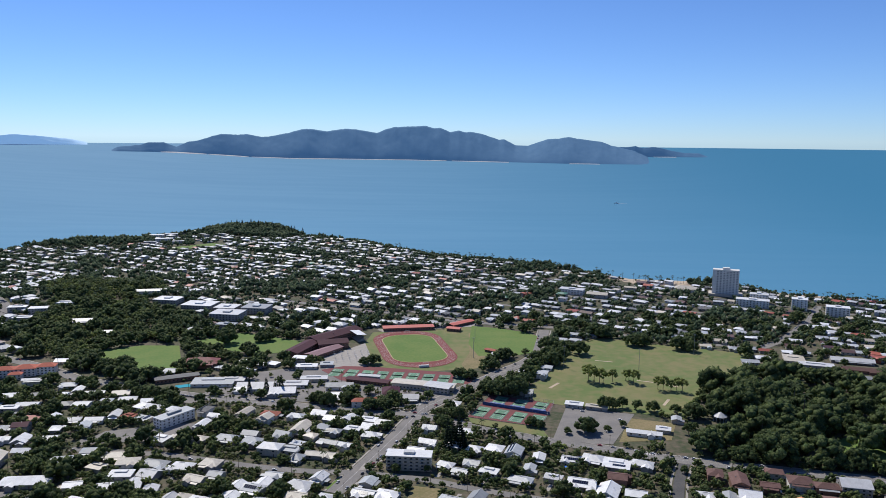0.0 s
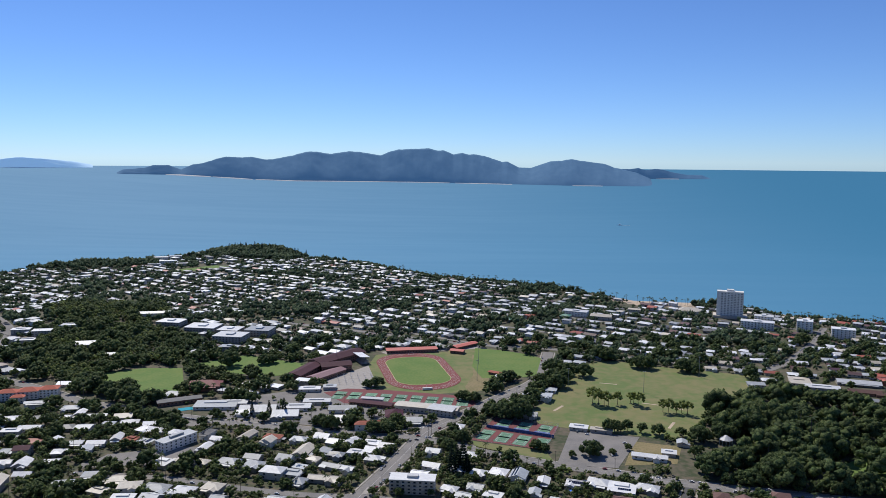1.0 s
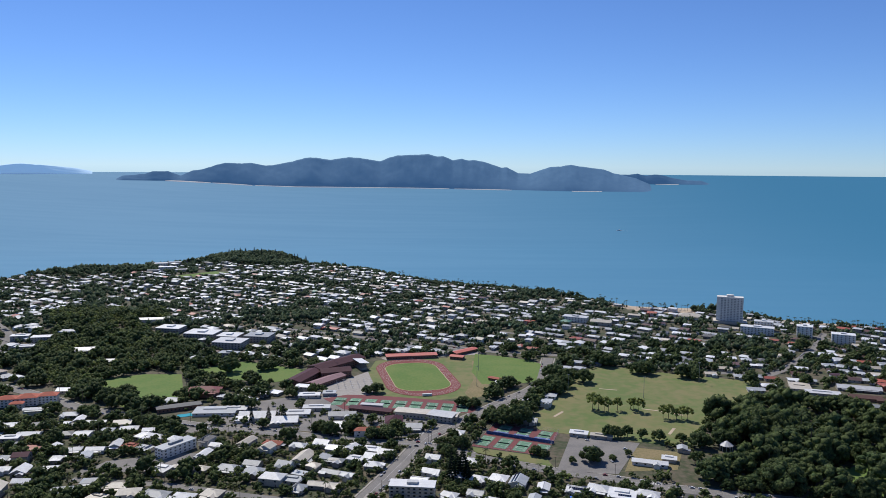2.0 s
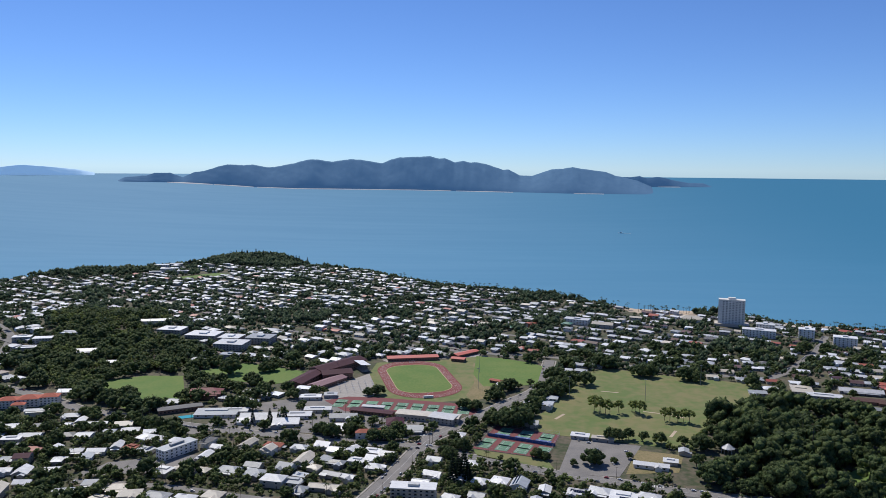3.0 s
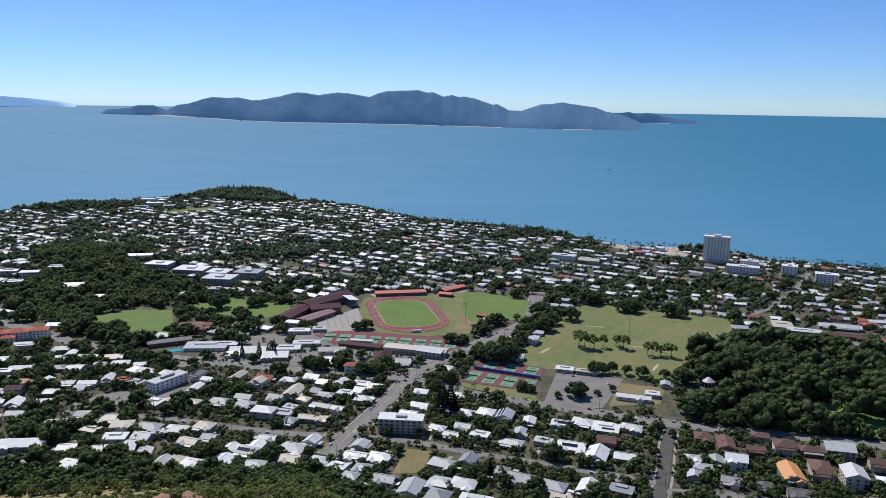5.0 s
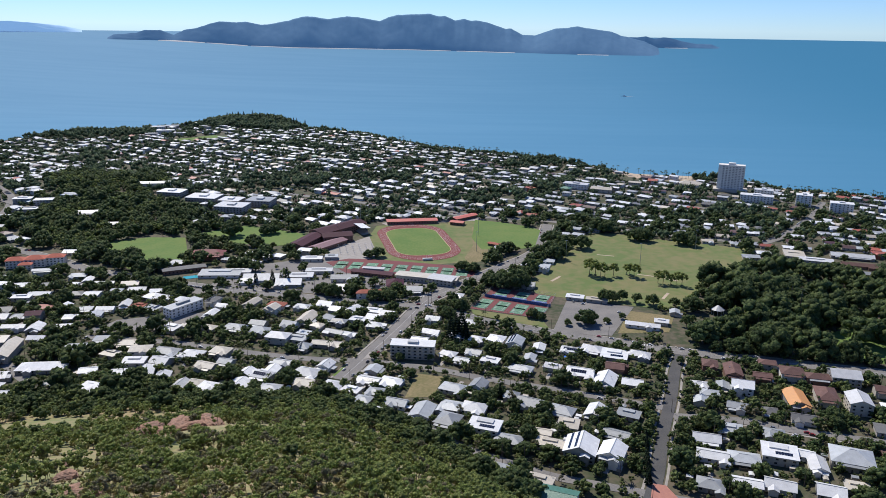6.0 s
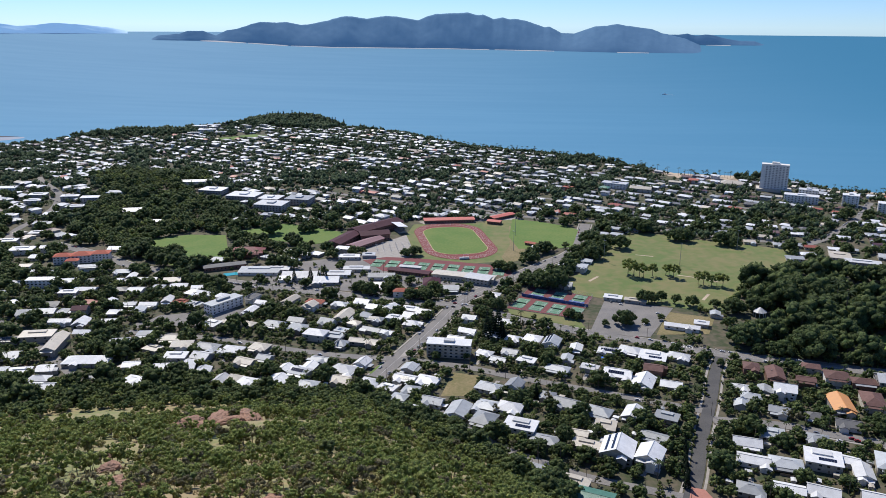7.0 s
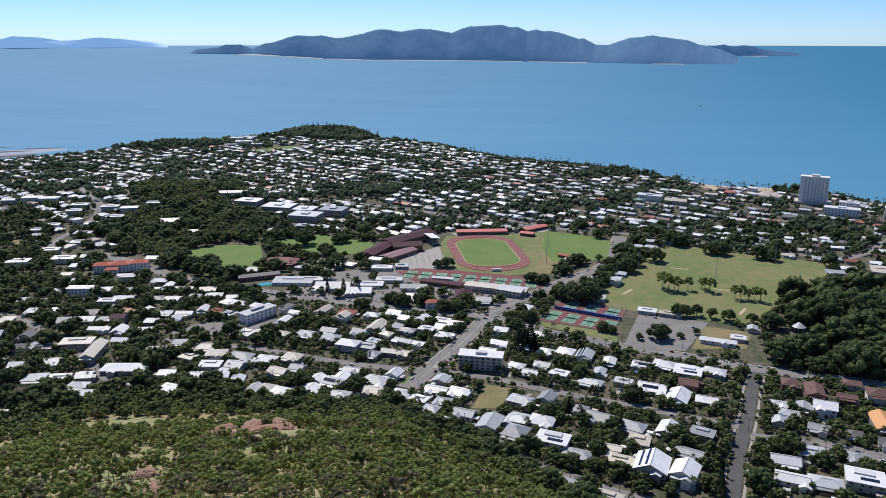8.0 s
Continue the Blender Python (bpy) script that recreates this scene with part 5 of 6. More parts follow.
# ---- trees ----
def quads_to_tris(n):
    i = np.arange(n) * 4
    return np.vstack([np.c_[i, i + 1, i + 2], np.c_[i, i + 2, i + 3]])


def sphere_form(subdivisions):
    bm = bmesh.new()
    bmesh.ops.create_icosphere(bm, subdivisions=subdivisions, radius=1.0)
    out = np.array([v.co[:] for v in bm.verts]), np.array([[v.index for v in f.verts] for f in bm.faces])
    bm.free()
    return out


FORMS = {1: sphere_form(1), 0: (np.array([(1, 0, 0), (0, 1, 0), (-1, 0, 0), (0, -1, 0), (0, 0, 1), (0, 0, -1)], float), np.array([(0, 1, 4), (1, 2, 4), (2, 3, 4), (3, 0, 4), (1, 0, 5), (2, 1, 5), (3, 2, 5), (0, 3, 5)]))}


def leaf_cloud(r, clumps, per, size, flat=0.9, lod=1):
    """A crown: uneven rounded leafy lumps with small sprays of leaves standing out of them."""
    base, tris = FORMS[lod]
    out, faces, n = [], [], 0
    for cx, cy, cz, cr in clumps:
        v = base * r.uniform(0.78, 1.12, (len(base), 1)) * cr * (0.94 if lod else 1.08) * [1, 1, flat] + [cx, cy, cz]
        out.append(v)
        faces.append(tris + n)
        n += len(v)
        if not per:
            continue
        d = r.normal(size=(per, 3))
        d /= np.linalg.norm(d, axis=1)[:, None]
        d[:, 2] = np.where(d[:, 2] < -0.2, -d[:, 2], d[:, 2])
        p = np.array([cx, cy, cz]) + d * cr * r.uniform(0.85, 1.12, (per, 1)) * [1, 1, flat]
        nrm = d + r.normal(size=(per, 3)) * 0.45
        nrm /= np.linalg.norm(nrm, axis=1)[:, None]
        t = np.cross(nrm, r.normal(size=(per, 3)))
        t /= np.linalg.norm(t, axis=1)[:, None]
        b = np.cross(nrm, t)
        sa, sb = size * r.uniform(0.6, 1.2, (per, 1)), size * r.uniform(0.5, 1.0, (per, 1))
        out.append(np.stack([p - t * sa - b * sb * 0.4, p + t * sa * 0.3 - b * sb, p + t * sa + b * sb * 0.3, p - t * sa * 0.2 + b * sb], 1).reshape(-1, 3))
        faces.append(quads_to_tris(per) + n)
        n += per * 4
    return np.vstack(out), np.vstack(faces)


def crown_clumps(r, n, rad, z, tall, cr):
    """Lumps spread over an uneven dome, large below and smaller towards the rim."""
    c = []
    lean = r.normal(size=2) * 0.12 * rad
    for k in range(n):
        up = 1.0 - 1.1 * (k + 0.5) / n
        ring = math.sqrt(max(0.0, 1 - up * up))
        a = k * 2.4 + r.uniform(-0.5, 0.5)
        q = rad * 0.74 * r.uniform(0.78, 1.15)
        s = cr * r.uniform(0.75, 1.25)
        c.append((q * ring * math.cos(a) + lean[0], q * ring * math.sin(a) + lean[1], z + tall * (0.3 + 0.52 * up * r.uniform(0.85, 1.12)), s))
    c.append((lean[0] * 0.5, lean[1] * 0.5, z + tall * 0.38, rad * 0.55))
    return c


def limbs(points, sides=5):
    """Tapered limbs: each from one point and radius to another."""
    V, T = [], []
    for p, q, ra, rb in points:
        n = len(V)
        for c, rad in ((p, ra), (q, rb)):
            for k in range(sides):
                a = k * math.tau / sides
                V.append((c[0] + rad * math.cos(a), c[1] + rad * math.sin(a), c[2]))
        for k in range(sides):
            j = (k + 1) % sides
            T += [(n + k, n + j, n + sides + j), (n + k, n + sides + j, n + sides + k)]
    return np.array(V), np.array(T)


def tree_shape(kind, seed, lod=2):
    """Trunk and crown of one tree, (V, T) each; lod 2 for a tree of its own, 1 and 0 for one of a mass, near and far."""
    r = np.random.default_rng(seed)
    arms, sides = (6, 2, 0)[2 - lod], (5, 3, 3)[2 - lod]
    k = 2 - lod
    if kind == "fig":
        h, rad = r.uniform(10, 13), r.uniform(6.5, 9)
        cl = crown_clumps(r, (30, 22, 18)[k], rad, h * 0.06, h * 0.86, (2.1, 2.2, 2.3)[k])
        trunk = limbs([((0, 0, -1), (0, 0, h * 0.35), 0.8, 0.55)] + [((0, 0, h * 0.3), (c[0] * 0.7, c[1] * 0.7, c[2]), 0.35, 0.1) for c in cl[:arms]], sides)
        return trunk, leaf_cloud(r, cl, (20, 8, 4)[k], (0.5, 0.65, 0.85)[k], lod=min(lod, 1))
    if kind == "tree":
        h, rad = r.uniform(6, 9.5), r.uniform(3.2, 4.8)
        cl = crown_clumps(r, (18, 12, 8)[k], rad, h * 0.12, h * 0.8, (1.25, 1.4, 1.65)[k])
        trunk = limbs([((0, 0, -1), (0.2, 0, h * 0.4), 0.3, 0.2)] + [((0.2, 0, h * 0.35), (c[0] * 0.7, c[1] * 0.7, c[2]), 0.15, 0.05) for c in cl[:arms]], sides)
        return trunk, leaf_cloud(r, cl, (18, 6, 3)[k], (0.4, 0.55, 0.75)[k], lod=min(lod, 1))
    if kind == "tussock":
        return limbs([((0, 0, -0.3), (0, 0, 0.3), 0.08, 0.04)], 3), leaf_cloud(r, [(*(r.normal(size=2) * 0.7), 0.3, r.uniform(0.3, 0.55)) for _ in range(3)], 5, 0.4, 1.2, lod=0)
    if kind == "shrub":
        h = r.uniform(1.6, 3.2)
        cl = [(*(r.normal(size=2) * h * 0.45), h * r.uniform(0.3, 0.6), h * r.uniform(0.3, 0.5)) for _ in range((5, 4, 3)[k])]
        return limbs([((0, 0, -0.5), (0, 0, h * 0.4), 0.12, 0.06)], 3), leaf_cloud(r, cl, (8, 4, 2)[k], 0.35, lod=0)
    if kind in ("gum", "pale", "bush"):
        h = r.uniform(6.5, 10) if kind != "bush" else r.uniform(3, 5)
        rad = h * r.uniform(0.3, 0.42)
        cl = crown_clumps(r, (14, 8, 5)[k] - 2 * (kind == "bush"), rad, h * 0.26 if kind != "bush" else h * 0.08, h * 0.7, (0.95, 1.1, 1.3)[k])[:-1]
        lean = r.uniform(-0.6, 0.6, 2)
        trunk = limbs([((0, 0, -1), (lean[0], lean[1], h * 0.5), 0.2, 0.13)] + [((lean[0], lean[1], h * 0.45), (c[0] * 0.9, c[1] * 0.9, c[2]), 0.1, 0.03) for c in cl[:arms]], min(4, sides))
        return trunk, leaf_cloud(r, cl, (26, 12, 4)[k], (0.3, 0.4, 0.55)[k], lod=0)
    if kind == "pine":
        h = r.uniform(17, 22)
        V, cl = None, []
        for lv in range(11):
            z, s = h * (0.12 + 0.86 * lv / 11), (1 - lv / 11.5) * 3.4
            cl += [(s * math.cos(a + lv), s * math.sin(a + lv), z - s * 0.15, 0.5 + s * 0.3) for a in (0, 1.05, 2.1, 3.14, 4.2, 5.25)]
        return limbs([((0, 0, -1), (0, 0, h), 0.4, 0.06)]), leaf_cloud(r, cl, 5, 0.5, 0.5)
    # palm: a thin trunk and a head of drooping fronds
    h = r.uniform(7, 12)
    out = []
    for k in range(15):
        a, up = k * 2.4, r.uniform(-0.1, 0.8)
        for j in range(4):
            s0, s1 = j * 0.75, (j + 1) * 0.75
            z0, z1 = h + up * s0 - 0.16 * s0 * s0, h + up * s1 - 0.16 * s1 * s1
            w0, w1 = 0.42 - 0.04 * j, 0.38 - 0.09 * j
            c, s = math.cos(a), math.sin(a)
            out.append([(c * s0 - s * w0, s * s0 + c * w0, z0 - 0.1), (c * s0 + s * w0, s * s0 - c * w0, z0 - 0.1), (c * s1 + s * w1, s * s1 - c * w1, z1 - 0.1), (c * s1 - s * w1, s * s1 + c * w1, z1 - 0.1)])
    V = np.array(out).reshape(-1, 3)
    return limbs([((0, 0, -1), (0.3, 0.1, h), 0.22, 0.14)]), (V, quads_to_tris(len(V) // 4))


def tri_mesh(name, V, T, material):
    ob = tri_object(name, V, T, [material], None, True)
    me = ob.data
    bpy.data.objects.remove(ob)
    return me


LABELS = {"fig": "broad dark green fig tree with a dense crown", "tree": "leafy green garden tree beside houses", "gum": "slim gum tree with an open crown", "pine": "tall dark conical pine tree",
          "palm": "tall thin palm with drooping fronds", "pale": "sparse pale tree with thin foliage", "bush": "low scrub bush"}
SHAPES = {k: [tree_shape(k, 40 + 7 * i) for i in range(n)] for k, n in (("fig", 5), ("tree", 7), ("gum", 5), ("pine", 2), ("palm", 3), ("pale", 3))}
TREE_MESH = {k: [(tri_mesh("trunk", *a, M_BARK), tri_mesh("crown", *b, LEAF[k])) for a, b in v] for k, v in SHAPES.items()}
COUNT = {k: 0 for k in SHAPES}
STUFF = {k: [] for k in list(SHAPES) + ["bush", "shrub", "tussock"]}


def tree(kind, x, y, size=1.0, group="", single=True):
    """A tree of its own, or, once there are very many, one of the mass."""
    if not single or sum(COUNT.values()) >= 295:
        STUFF[kind].append((x, y, size))
        return
    COUNT[kind] += 1
    trunk, crown = TREE_MESH[kind][rng.randrange(len(TREE_MESH[kind]))]
    top = tagged(new(kind + "_tree" if kind not in ("palm", "tree") else kind), LABELS[kind], "palm" if kind == "palm" else "tree", group)
    s = size * rng.uniform(0.85, 1.15)
    top.matrix_basis = pose(x, y, z_at(x, y), 0, 0, rng.uniform(0, 360)) @ Matrix.Diagonal((s, s * rng.uniform(0.9, 1.1), s * rng.uniform(0.9, 1.1), 1))
    shared("trunk", trunk, top, pose(0, 0, 0))
    shared("crown", crown, top, pose(0, 0, 0))


PARK_FIGS = [(139, 980, 1.2), (158, 965, 1.1), (178, 955, 1.1), (132, 930, 1.1), (150, 935, 1.0), (120, 925, 1.0), (140, 905, 0.9), (219, 1043, 1.1), (228, 1040, 1.0), (262, 1000, 1.1), (275, 996, 1.0), (322, 985, 1.1), (330, 978, 1.0), (60, 795, 1.2), (76, 790, 1.1), (50, 808, 1.0), (88, 800, 1.0), (95, 830, 0.8), (141, 690, 0.85), (160, 694, 0.4), (86, 706, 0.6), (96, 702, 0.5), (-293, 990, 1.2), (-248, 1003, 0.9), (-236, 1010, 0.8), (-392, 862, 1.2), (-380, 868, 1.0)]
for x, y, s in PARK_FIGS:
    tree("fig", x, y, s * 1.65, "figs round the playing fields")
for x, y, s in ((-345, 836, 0.8), (-330, 840, 0.8), (-96, 902, 0.9), (-88, 905, 0.9), (20, 856, 0.9), (34, 852, 0.8), (26, 862, 0.8), (-132, 768, 1.0), (-118, 757, 1.0), (-100, 765, 1.0), (-75, 745, 0.9), (-60, 748, 0.9), (5, 700, 1.0), (-2, 712, 0.9), (14, 724, 0.9), (60, 470, 0.9), (54, 455, 0.9), (36, 528, 1.0), (26, 520, 1.0), (42, 538, 0.9)):
    tree("fig", x, y, s * (1.3 if y > 735 else 1.0), "")
for x, y in ((170, 846), (176, 842), (182, 840), (186, 836), (198, 843), (216, 842), (221, 838), (243, 818), (248, 815), (256, 812), (263, 815), (268, 810), (214, 849)):
    tree("gum", x, y, 2.1, "gums across the oval")
for x, y in ((175, 755), (181, 752), (189, 758), (202, 752), (219, 746), (240, 742), (168, 757)):
    tree("tree", x, y, 1.7, "trees behind the car park")
for x, y, s in ((6, 645, 1.45), (16, 650, 1.35), (11, 655, 1.2), (20, 646, 1.2), (-211, 797, 0.9), (-192, 796, 0.9), (-183, 797, 0.85), (-176, 797, 0.9), (-34, 493, 0.6), (-9, 472, 0.5), (44, 533, 0.7)):
    tree("pine", x, y, s, "")
for x, y in ((-60, 600), (-38, 598), (-12, 600), (120, 686), (176, 704), (205, 602), (190, 604), (196, 614)):
    tree("tree", x, y, 1.0, "")


for k in range(8):
    tree("pine", 131 + 1.6 * k, 419 + 7.5 * k, 0.55, "dark pencil pines along a street")


def scatter(n, x0, x1, y0, y1, test, kinds, weights, size=(0.8, 1.2)):
    for _ in range(n):
        x, y = rng.uniform(x0, x1), rng.uniform(y0, y1)
        if test(x, y):
            tree(rng.choices(kinds, weights)[0], x, y, rng.uniform(*size))


for k in range(12):
    tree("fig", 246 + 14 * k, 634 - 3.4 * k + rng.uniform(-3, 3), rng.uniform(0.8, 1.1), "figs along the garden's edge")


# gardens and streets of the suburb
SPREAD = {"fig": 7.0, "tree": 3.8, "palm": 1.6, "gum": 2.6, "pale": 2.6}


def suburb(n, x0, x1, y0, y1, kinds, weights, size, single=0):
    """Trees of gardens and streets, whose crowns keep mostly off roofs and roads."""
    for k in range(n):
        x, y = rng.uniform(x0, x1), rng.uniform(y0, y1)
        kind, s = rng.choices(kinds, weights)[0], rng.uniform(*size)
        if abs(math.degrees(math.atan2(x, y))) < 41 and foot(x, y) > 1.0 and clear(x, y, SPREAD[kind] * s * 0.5, 0.5) and on_land(x, y, 30) and not inside(x, y, GARDEN) and (rng.random() < 0.5 or not inside(x, y, SCHOOL_ZONE)):
            tree(kind, x, y, s, "", k < single)


# botanic garden of dense dark trees
scatter(75, 235, 420, 620, 800, lambda x, y: inside(x, y, GARDEN) and (not inside(x, y, LAWN_EAST) or rng.random() < 0.15) and math.hypot(x - 278, y - 716) > 17, ("fig", "tree", "palm"), (8, 3, 1), (1.0, 1.7))
suburb(260, -120, 320, 400, 560, ("tree", "fig", "palm", "gum", "pale"), (10, 2.2, 2, 1.5, 1), (0.55, 1.15), 260)
scatter(330, 235, 620, 560, 875, lambda x, y: inside(x, y, GARDEN) and (not inside(x, y, LAWN_EAST) or rng.random() < 0.15) and math.hypot(x - 278, y - 712) > 20, ("fig", "tree", "palm"), (7, 4, 0.6), (1.2, 2.7))
suburb(5500, -560, 560, 360, 800, ("tree", "fig", "palm", "gum", "pale"), (10, 2.0, 1.6, 1.0, 0.7), (0.5, 1.3))
suburb(2600, -340, 330, 440, 740, ("tree", "palm", "gum"), (10, 1, 1), (0.45, 0.85))
suburb(2900, -900, 900, 760, 1150, ("tree", "fig", "palm"), (8, 4, 0.7), (0.7, 1.5))
suburb(800, -720, -230, 470, 900, ("tree", "fig", "palm"), (6, 4, 1), (0.9, 1.7))
scatter(260, -470, -150, 835, 1075, lambda x, y: inside(x, y, FIELD_EDGE) and clear(x, y, 4.0, 0.5), ("fig", "tree"), (4, 6), (0.9, 1.5))
scatter(420, -900, -530, 700, 1120, lambda x, y: inside(x, y, SLOPE_WOOD), ("tree", "fig", "gum"), (7, 2, 2), (0.9, 1.3))
scatter(2300, -770, -350, 870, 1390, lambda x, y: inside(x, y, LEFT_WOOD) and clear(x, y, 3.0, 1.0), ("tree", "fig", "gum"), (7, 1.5, 4), (1.0, 1.6))

# shrubs and hedges in the yards
for _ in range(7000):
    x, y = rng.uniform(-520, 420), rng.uniform(380, 830)
    if abs(math.degrees(math.atan2(x, y))) < 38 and foot(x, y) > 0.98 and clear(x, y, 0.6, 0.2):
        STUFF["shrub"].append((x, y, rng.uniform(0.7, 1.4)))

# palms along the beach and pines on the headland
for _ in range(150):
    x = rng.uniform(-120, 800)
    STUFF["palm"].append((x, float(np.interp(x, COAST_X, COAST_Y)) - rng.uniform(46, 66), rng.uniform(0.9, 1.4)))
for k in range(26):
    STUFF["pine"].append((-640 + 9.5 * k + rng.uniform(-4, 4), 2225 - 3.5 * k + rng.uniform(-20, 20), rng.uniform(0.75, 1.25)))

# bushland on the hillside: closed above the town, open towards the top, with grassy glades
GLADES = [(-146, 352, 44, 25), (-262, 440, 42, 26), (-240, 402, 22, 18), (-300, 380, 26, 20), (-150, 262, 10, 26), (-132, 222, 11, 24), (-205, 300, 20, 12)]
for _ in range(5600):
    a, u = rng.uniform(-44, 18), rng.uniform(0.27, 1.06)
    rr = u * float(np.interp(a, FOOT_AZ, FOOT_R))
    x, y = rr * math.sin(radians(a)), rr * math.cos(radians(a))
    patch = noise.noise(Vector((x * 0.016, y * 0.016, 4.0)))
    if patch < np.interp(u, (0.27, 0.37, 0.5), (0.3, -0.25, -0.8)) or any(math.hypot((x - gx) / gw, (y - gy) / gd) < 1 for gx, gy, gw, gd in GLADES) and rng.random() < 0.9 or not clear(x, y, 2.0, 0, True):
        continue
    kind = rng.choices(("gum", "bush", "pale", "tree"), (7, 2.4 + 5 * (u < 0.45), 0.6 + 1.4 * (u < 0.45), 4.5 if u > 0.84 else (1.0 if u > 0.68 else 0.15)))[0]
    STUFF[kind].append((x, y, rng.uniform(0.62, 1.1) * (1 + 0.3 * noise.noise(Vector((x * 0.02, y * 0.02, 9.0)))) * (0.75 if u < 0.4 else 1.0)))
for _ in range(520):
    a, u = rng.uniform(-40, 9), rng.uniform(0.92, 1.07)
    rr = u * float(np.interp(a, FOOT_AZ, FOOT_R))
    x, y = rr * math.sin(radians(a)), rr * math.cos(radians(a))
    if clear(x, y, 3.0, 0.5):
        STUFF[rng.choices(("tree", "fig"), (6, 1))[0]].append((x, y, rng.uniform(0.7, 1.25)))
# tussocks of dry grass on the open ground
for _ in range(1500):
    a, u = rng.uniform(-40, 14), rng.uniform(0.22, 0.5)
    rr = u * float(np.interp(a, FOOT_AZ, FOOT_R))
    STUFF["tussock"].append((rr * math.sin(radians(a)), rr * math.cos(radians(a)), rng.uniform(0.6, 1.3)))


def tree_mass(kind, rows, name, label):
    """Very many trees in one mesh, the far ones simpler."""
    shapes = [[tree_shape(kind, 300 + 5 * i, lod) for i in range(6)] for lod in (0, 1)]
    for which, material in ((0, M_BARK), (1, LEAF[kind])):
        V, T, n = [], [], 0
        for x, y, s in rows:
            v, t = shapes[1 if math.hypot(x, y) < (840 if kind == "fig" and x > 200 else 560) else 0][int(abs(x * 7 + y * 3)) % 6][which]
            a = (x * 13.7 + y * 5.1) % math.tau
            c, q = math.cos(a) * s, math.sin(a) * s
            V.append(np.c_[v[:, 0] * c - v[:, 1] * q + x, v[:, 0] * q + v[:, 1] * c + y, v[:, 2] * s + z_at(x, y)])
            T.append(t + n)
            n += len(v)
        if V:
            tagged(tri_object(name if which else "trunks", np.vstack(V), np.vstack(T), [material], None, True), label if which else "thin grey-brown trunks of many trees", "trees" if which else "trunks", kind="stuff")


for kind, rows in STUFF.items():
    tree_mass(kind, rows, {"bush": "hillside_scrub", "shrub": "garden_shrubs", "tussock": "dry_grass"}.get(kind, "woodland"), {"fig": "dense dark trees between houses", "tree": "many green garden trees between houses", "gum": "open gum woodland on the hillside and in gardens", "bush": "low scrub on the dry hillside", "shrub": "low garden shrubs and hedges round the houses", "tussock": "tussocks of dry straw-coloured grass on the hillside",
                                       "pale": "sparse pale trees on the hillside", "palm": "scattered palms in gardens", "pine": "dark pines"}[kind])


def far_trees():
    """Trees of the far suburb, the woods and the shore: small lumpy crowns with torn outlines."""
    P = []
    for _ in range(21000):
        x, y = rng.uniform(-1500, 950), rng.uniform(1000, 2330)
        if abs(math.degrees(math.atan2(x, y))) > 40 or not on_land(x, y, 120 if 330 < x < 480 else 34):
            continue
        wood = any(inside(x, y, p) for p in (HEAD_WOOD, HEAD_WOOD2))
        if not wood and not clear(x, y, 0.8, 0.5):
            continue
        P.append((x, y, rng.uniform(2.0, 4.9) * (1.7 if wood else (1.5 if noise.noise(Vector((x * 0.011, y * 0.011, 0.5))) > 0.25 else 1.0))))
    for k in range(1300):
        x = rng.uniform(-1250, 900)
        y = float(np.interp(x, COAST_X, COAST_Y)) - rng.uniform(40, 75)
        if 330 < x < 480 and rng.random() < 0.9 or 600 < x < 780 and rng.random() < 0.6:
            continue
        P.append((x, y, rng.uniform(2.2, 4.4)))
    for _ in range(900):
        x, y = rng.uniform(-720, -400), rng.uniform(2060, 2290)
        if inside(x, y, HEAD_WOOD):
            P.append((x, y, rng.uniform(2.6, 7.2)))
    r = np.random.default_rng(5)
    forms = []
    for k in range(8):
        cl = [(*(r.normal(size=2) * 0.5), 0.55 + 0.35 * r.uniform(0, 1.6), 0.72 * r.uniform(0.75, 1.2)) for _ in range(3)]
        forms.append(leaf_cloud(r, cl, 4, 0.26, lod=0))
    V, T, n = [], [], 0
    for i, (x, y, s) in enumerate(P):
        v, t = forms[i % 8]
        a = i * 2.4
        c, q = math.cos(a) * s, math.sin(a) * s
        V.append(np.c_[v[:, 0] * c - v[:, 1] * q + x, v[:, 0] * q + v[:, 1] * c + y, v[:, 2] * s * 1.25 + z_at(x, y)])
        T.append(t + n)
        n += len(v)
    # leaf colours pushed darker and bluer, haze of distance put into them
    tagged(tri_object("distant_trees", np.vstack(V), np.vstack(T), [leaf("haze_blued_far_leaves", (0.052, 0.1, 0.056), (0.14, 0.18, 0.088))], None, True), "dark green trees through the far suburb and along the shore", "trees", kind="stuff")


far_trees()


# ---- rocks ----
def boulder(x, y, z, sx, sy, sz, seed, label="pinkish granite outcrop breaking out of the scrub"):
    bm = bmesh.new()
    bmesh.ops.create_icosphere(bm, subdivisions=4, radius=1.0)
    for v in bm.verts:
        n = noise.fractal(v.co * 2.2 + Vector((seed, 0, 0)), 0.7, 2.0, 5)
        v.co *= 1 + 0.22 * n
        v.co = Vector((v.co.x * sx, v.co.y * sy, v.co.z * sz))
    ob = part("rock", bm, M_ROCK)
    ob.matrix_basis = pose(x, y, z, 0, 0, seed * 37)
    tagged(ob, label, "rock")


for k, (dx, dy, sx, sy, sz) in enumerate(((-15, 1, 11, 6, 2.6), (-2, 2, 12, 6, 2.9), (12, 0, 11, 5, 2.3), (-7, -4, 9, 4, 2.0), (4, -3, 10, 4, 2.0))):
    boulder(-144 + dx * 1.45, 371 + dy, z_at(-144 + dx * 1.45, 371 + dy) + 1.8, sx, sy, sz, k + 1.5)

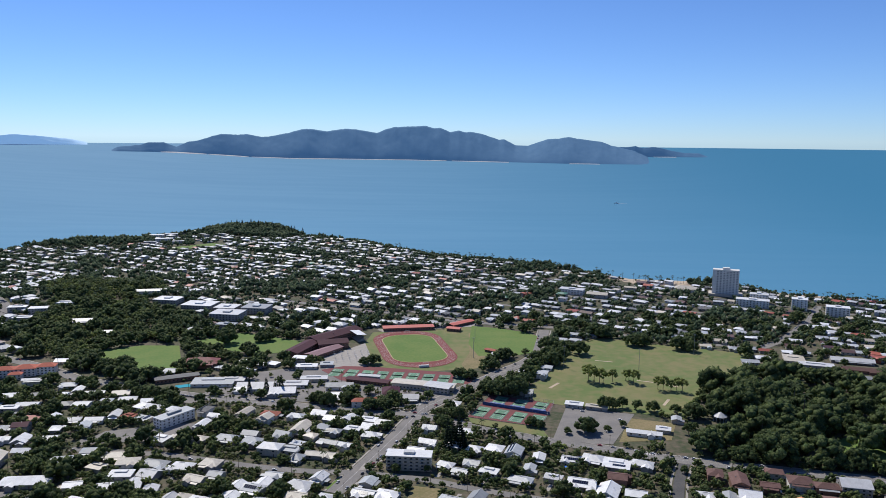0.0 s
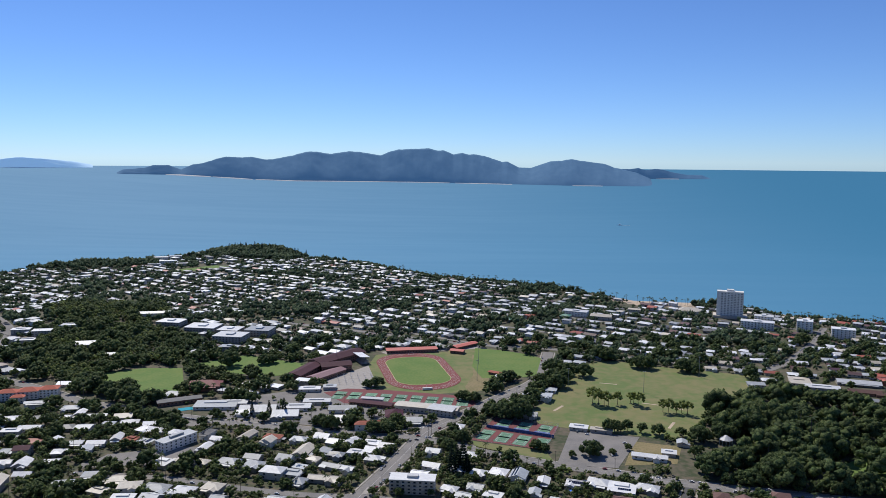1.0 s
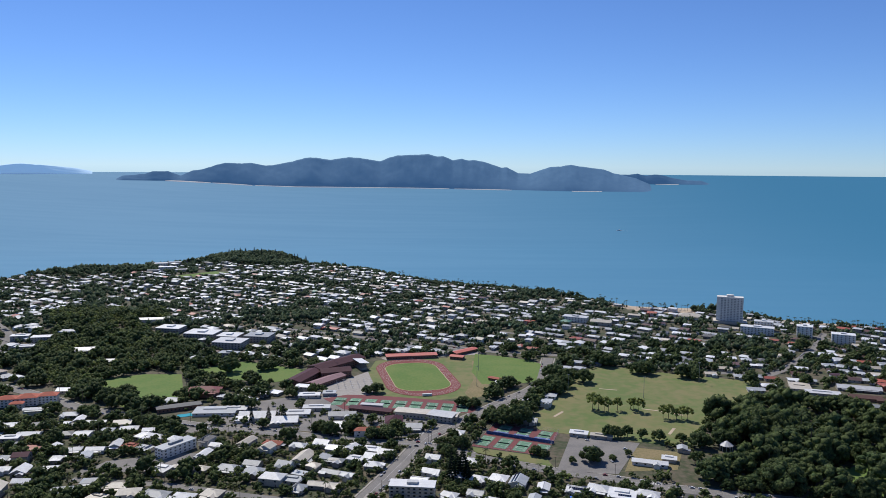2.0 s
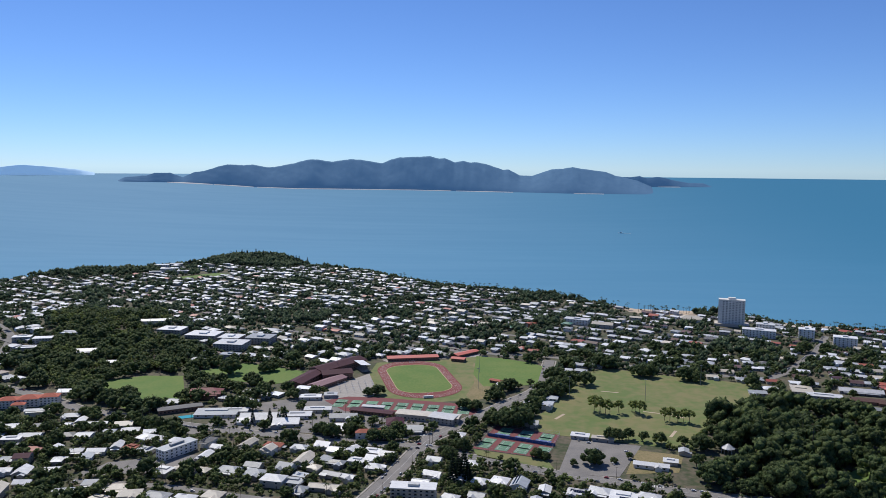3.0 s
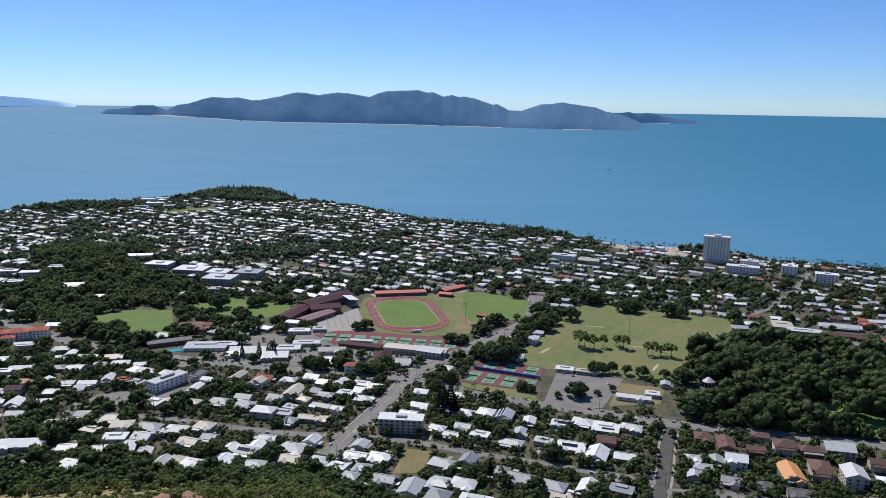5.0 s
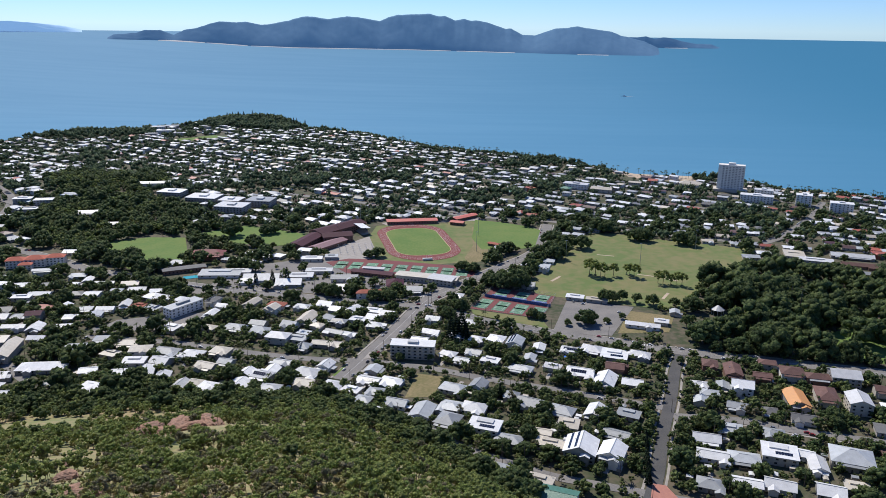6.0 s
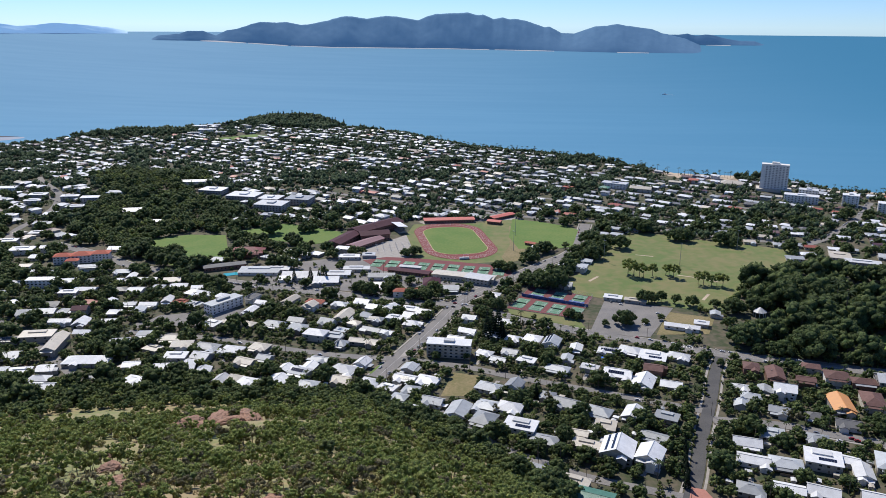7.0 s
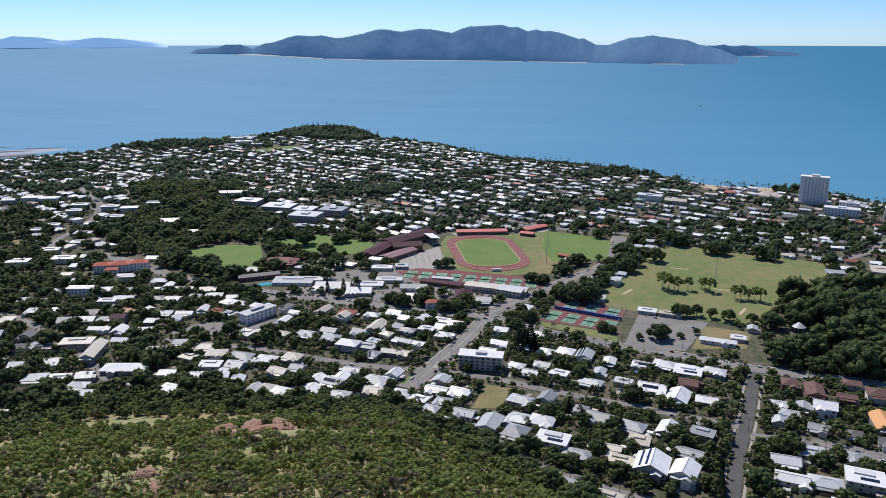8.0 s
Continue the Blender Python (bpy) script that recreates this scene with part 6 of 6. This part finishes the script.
for k, (x, y, s) in enumerate(((-133, 232, 5), (-140, 246, 3.5), (-117, 208, 6), (-112, 196, 5), (-124, 199, 4.5), (-104, 193, 4), (-100, 203, 3), (-149, 262, 3), (-60, 190, 4), (-72, 193, 3.5))):
    boulder(x, y, z_at(x, y) + 0.3, s * 0.9, s * 0.7, s * 0.4, k + 11.3, "low pinkish boulder on bare hillside earth")

# ---- parked cars ----
PAINT = [mat("white_car_paint", (0.7, 0.7, 0.7), None, 0.5, 0.3), mat("silver_car_paint", (0.35, 0.36, 0.37), None, 0.5, 0.3, metal=0.5), mat("dark_car_paint", (0.03, 0.03, 0.035), None, 0.5, 0.25), mat("red_car_paint", (0.3, 0.03, 0.03), None, 0.5, 0.3), mat("blue_car_paint", (0.04, 0.08, 0.22), None, 0.5, 0.3)]


def car_kind(paint, colour):
    top = tagged(new("car"), "parked %s hatchback at the roadside" % colour, "car", "parked cars")
    bm = bmesh.new()
    box(bm, -0.88, -2.15, 0.35, 0.88, 2.15, 0.95)
    bmesh.ops.bevel(bm, geom=bm.edges[:], offset=0.14, segments=1, affect="EDGES")
    part("body", bm, paint, top)
    bm = made_box(-0.78, -1.5, 0.9, 0.78, 1.2, 1.45)
    for v in bm.verts:
        if v.co.z > 1.2:
            v.co.x, v.co.y = v.co.x * 0.82, v.co.y * 0.7
    part("cabin_glass", bm, M_GLASS, top)
    part("roof_panel", made_box(-0.62, -1.0, 1.45, 0.62, 0.8, 1.5), paint, top)
    for x in (-0.85, 0.85):
        for y in (-1.35, 1.35):
            bm = bmesh.new()
            bmesh.ops.create_cone(bm, cap_ends=True, segments=12, radius1=0.33, radius2=0.33, depth=0.22, matrix=pose(x, y, 0.33, 0, 90, 0))
            part("wheel", bm, M_TYRE, top)
    return top


CARS = [car_kind(p, c) for p, c in zip(PAINT, ("white", "silver", "black", "red", "blue"))]
spots = []
for key, side in (("main", 1), ("main", -1), ("cross", 1), ("cross", -1), ("right", 1), ("bend", 1), ("far", -1)):
    pts, w = ROADS[key]
    for (xa, ya), (xb, yb) in zip(pts, pts[1:]):
        l = math.hypot(xb - xa, yb - ya)
        for k in range(int(l / 7)):
            if rng.random() < 0.17:
                t, a = (k + 0.5) * 7 / l, math.atan2(yb - ya, xb - xa)
                spots.append((xa + (xb - xa) * t + side * math.sin(a) * (w / 2 - 1.6), ya + (yb - ya) * t - side * math.cos(a) * (w / 2 - 1.6), math.degrees(a) - 90))
for k in range(22):
    spots.append((-322 + 3.1 * k, 797 - 1.1 * k, 62))
for x, y, t in ((145, 745, 70), (150, 726, 70), (178, 722, 70), (158, 690, 20), (136, 752, 0), (238, 455, 75), (232, 487, 80), (240, 490, 75), (262, 486, 70), (252, 482, 70)):
    spots.append((x, y, t))
first = set()
for x, y, t in spots:
    i = rng.choices(range(5), (9, 5, 4, 1, 1))[0]
    m = pose(x, y, z_at(x, y) + 0.27, 0, 0, t)
    if i in first:
        copy_thing(CARS[i], m)
    else:
        first.add(i)
        CARS[i].matrix_basis = m


# ---- power poles along the streets ----
def power_pole(x, y, turn):
    top = tagged(new("power_pole"), "thin timber power pole with a crossarm", "pole", "power poles")
    top.matrix_basis = pose(x, y, z_at(x, y), 0, 0, turn)
    bm = bmesh.new()
    bmesh.ops.create_cone(bm, cap_ends=True, segments=6, radius1=0.2, radius2=0.13, depth=11, matrix=Matrix.Translation((0, 0, 5.5)))
    part("pole", bm, M_BARK, top)
    part("crossarm", made_box(-1.1, -0.08, 10.2, 1.1, 0.08, 10.4), M_BARK, top)


for key, side in (("main", 1), ("cross", -1), ("bend", 1), ("hill", 1), ("right", -1)):
    pts, w = ROADS[key]
    for (xa, ya), (xb, yb) in zip(pts, pts[1:]):
        a = math.atan2(yb - ya, xb - xa)
        power_pole(xa + side * math.sin(a) * (w / 2 + 1.2), ya - side * math.cos(a) * (w / 2 + 1.2), math.degrees(a))

# ---- a small boat out on the water ----
boat = tagged(new("boat"), "small white motor boat on the sea", "boat")
boat.matrix_basis = pose(699, 3051, sea_z(3130), 0, 0, 75) @ Matrix.Diagonal((1.4, 1.4, 1.4, 1))
bm = made_box(-2.2, -7, -0.5, 2.2, 7, 1.4)
for v in bm.verts:
    if v.co.y > 6:
        v.co.x *= 0.1
part("hull", bm, M_FRAME, boat)
part("cabin", made_box(-1.5, -3, 1.4, 1.5, 2, 3.6), M_FRAME, boat)
part("wake", made_box(-1.2, -30, 0.02, 1.2, -7, 0.12), M_LINE, boat, "pale foaming wake")


# ---- small things near the hill's foot ----
paving = flat_area("brick_paving", [(129, 405), (134, 420), (142, 418), (146, 404), (137, 399)], mat("salmon_paving", (0.45, 0.2, 0.15), (0.38, 0.17, 0.13), 0.3, 0.9), "salmon pink paved street junction", 0.34, "paving")
for x, y, w, turn in ((107, 606, 5, -20), (161, 557, 4, -25)):
    bm = made_box(-w / 2, -w / 2, 2.4, w / 2, w / 2, 2.5)
    mid = bm.verts.new((0, 0, 3.6))
    upper = [v for v in bm.verts if v.co.z > 2.45 and v is not mid]
    upper.sort(key=lambda v: math.atan2(v.co.y, v.co.x))
    for i in range(4):
        bm.faces.new((upper[i - 1], upper[i], mid))
    top = tagged(new("gazebo"), "bright blue fabric gazebo in a back yard", "gazebo")
    top.matrix_basis = pose(x, y, z_at(x, y), 0, 0, turn)
    part("canopy", bm, mat("bright_blue_fabric", (0.03, 0.16, 0.6), (0.03, 0.13, 0.5), 0.5, 0.8), top)
    for sx in (-1, 1):
        for sy in (-1, 1):
            part("leg", made_box(sx * w * 0.46 - 0.04, sy * w * 0.46 - 0.04, 0, sx * w * 0.46 + 0.04, sy * w * 0.46 + 0.04, 2.4), M_STEEL, top)
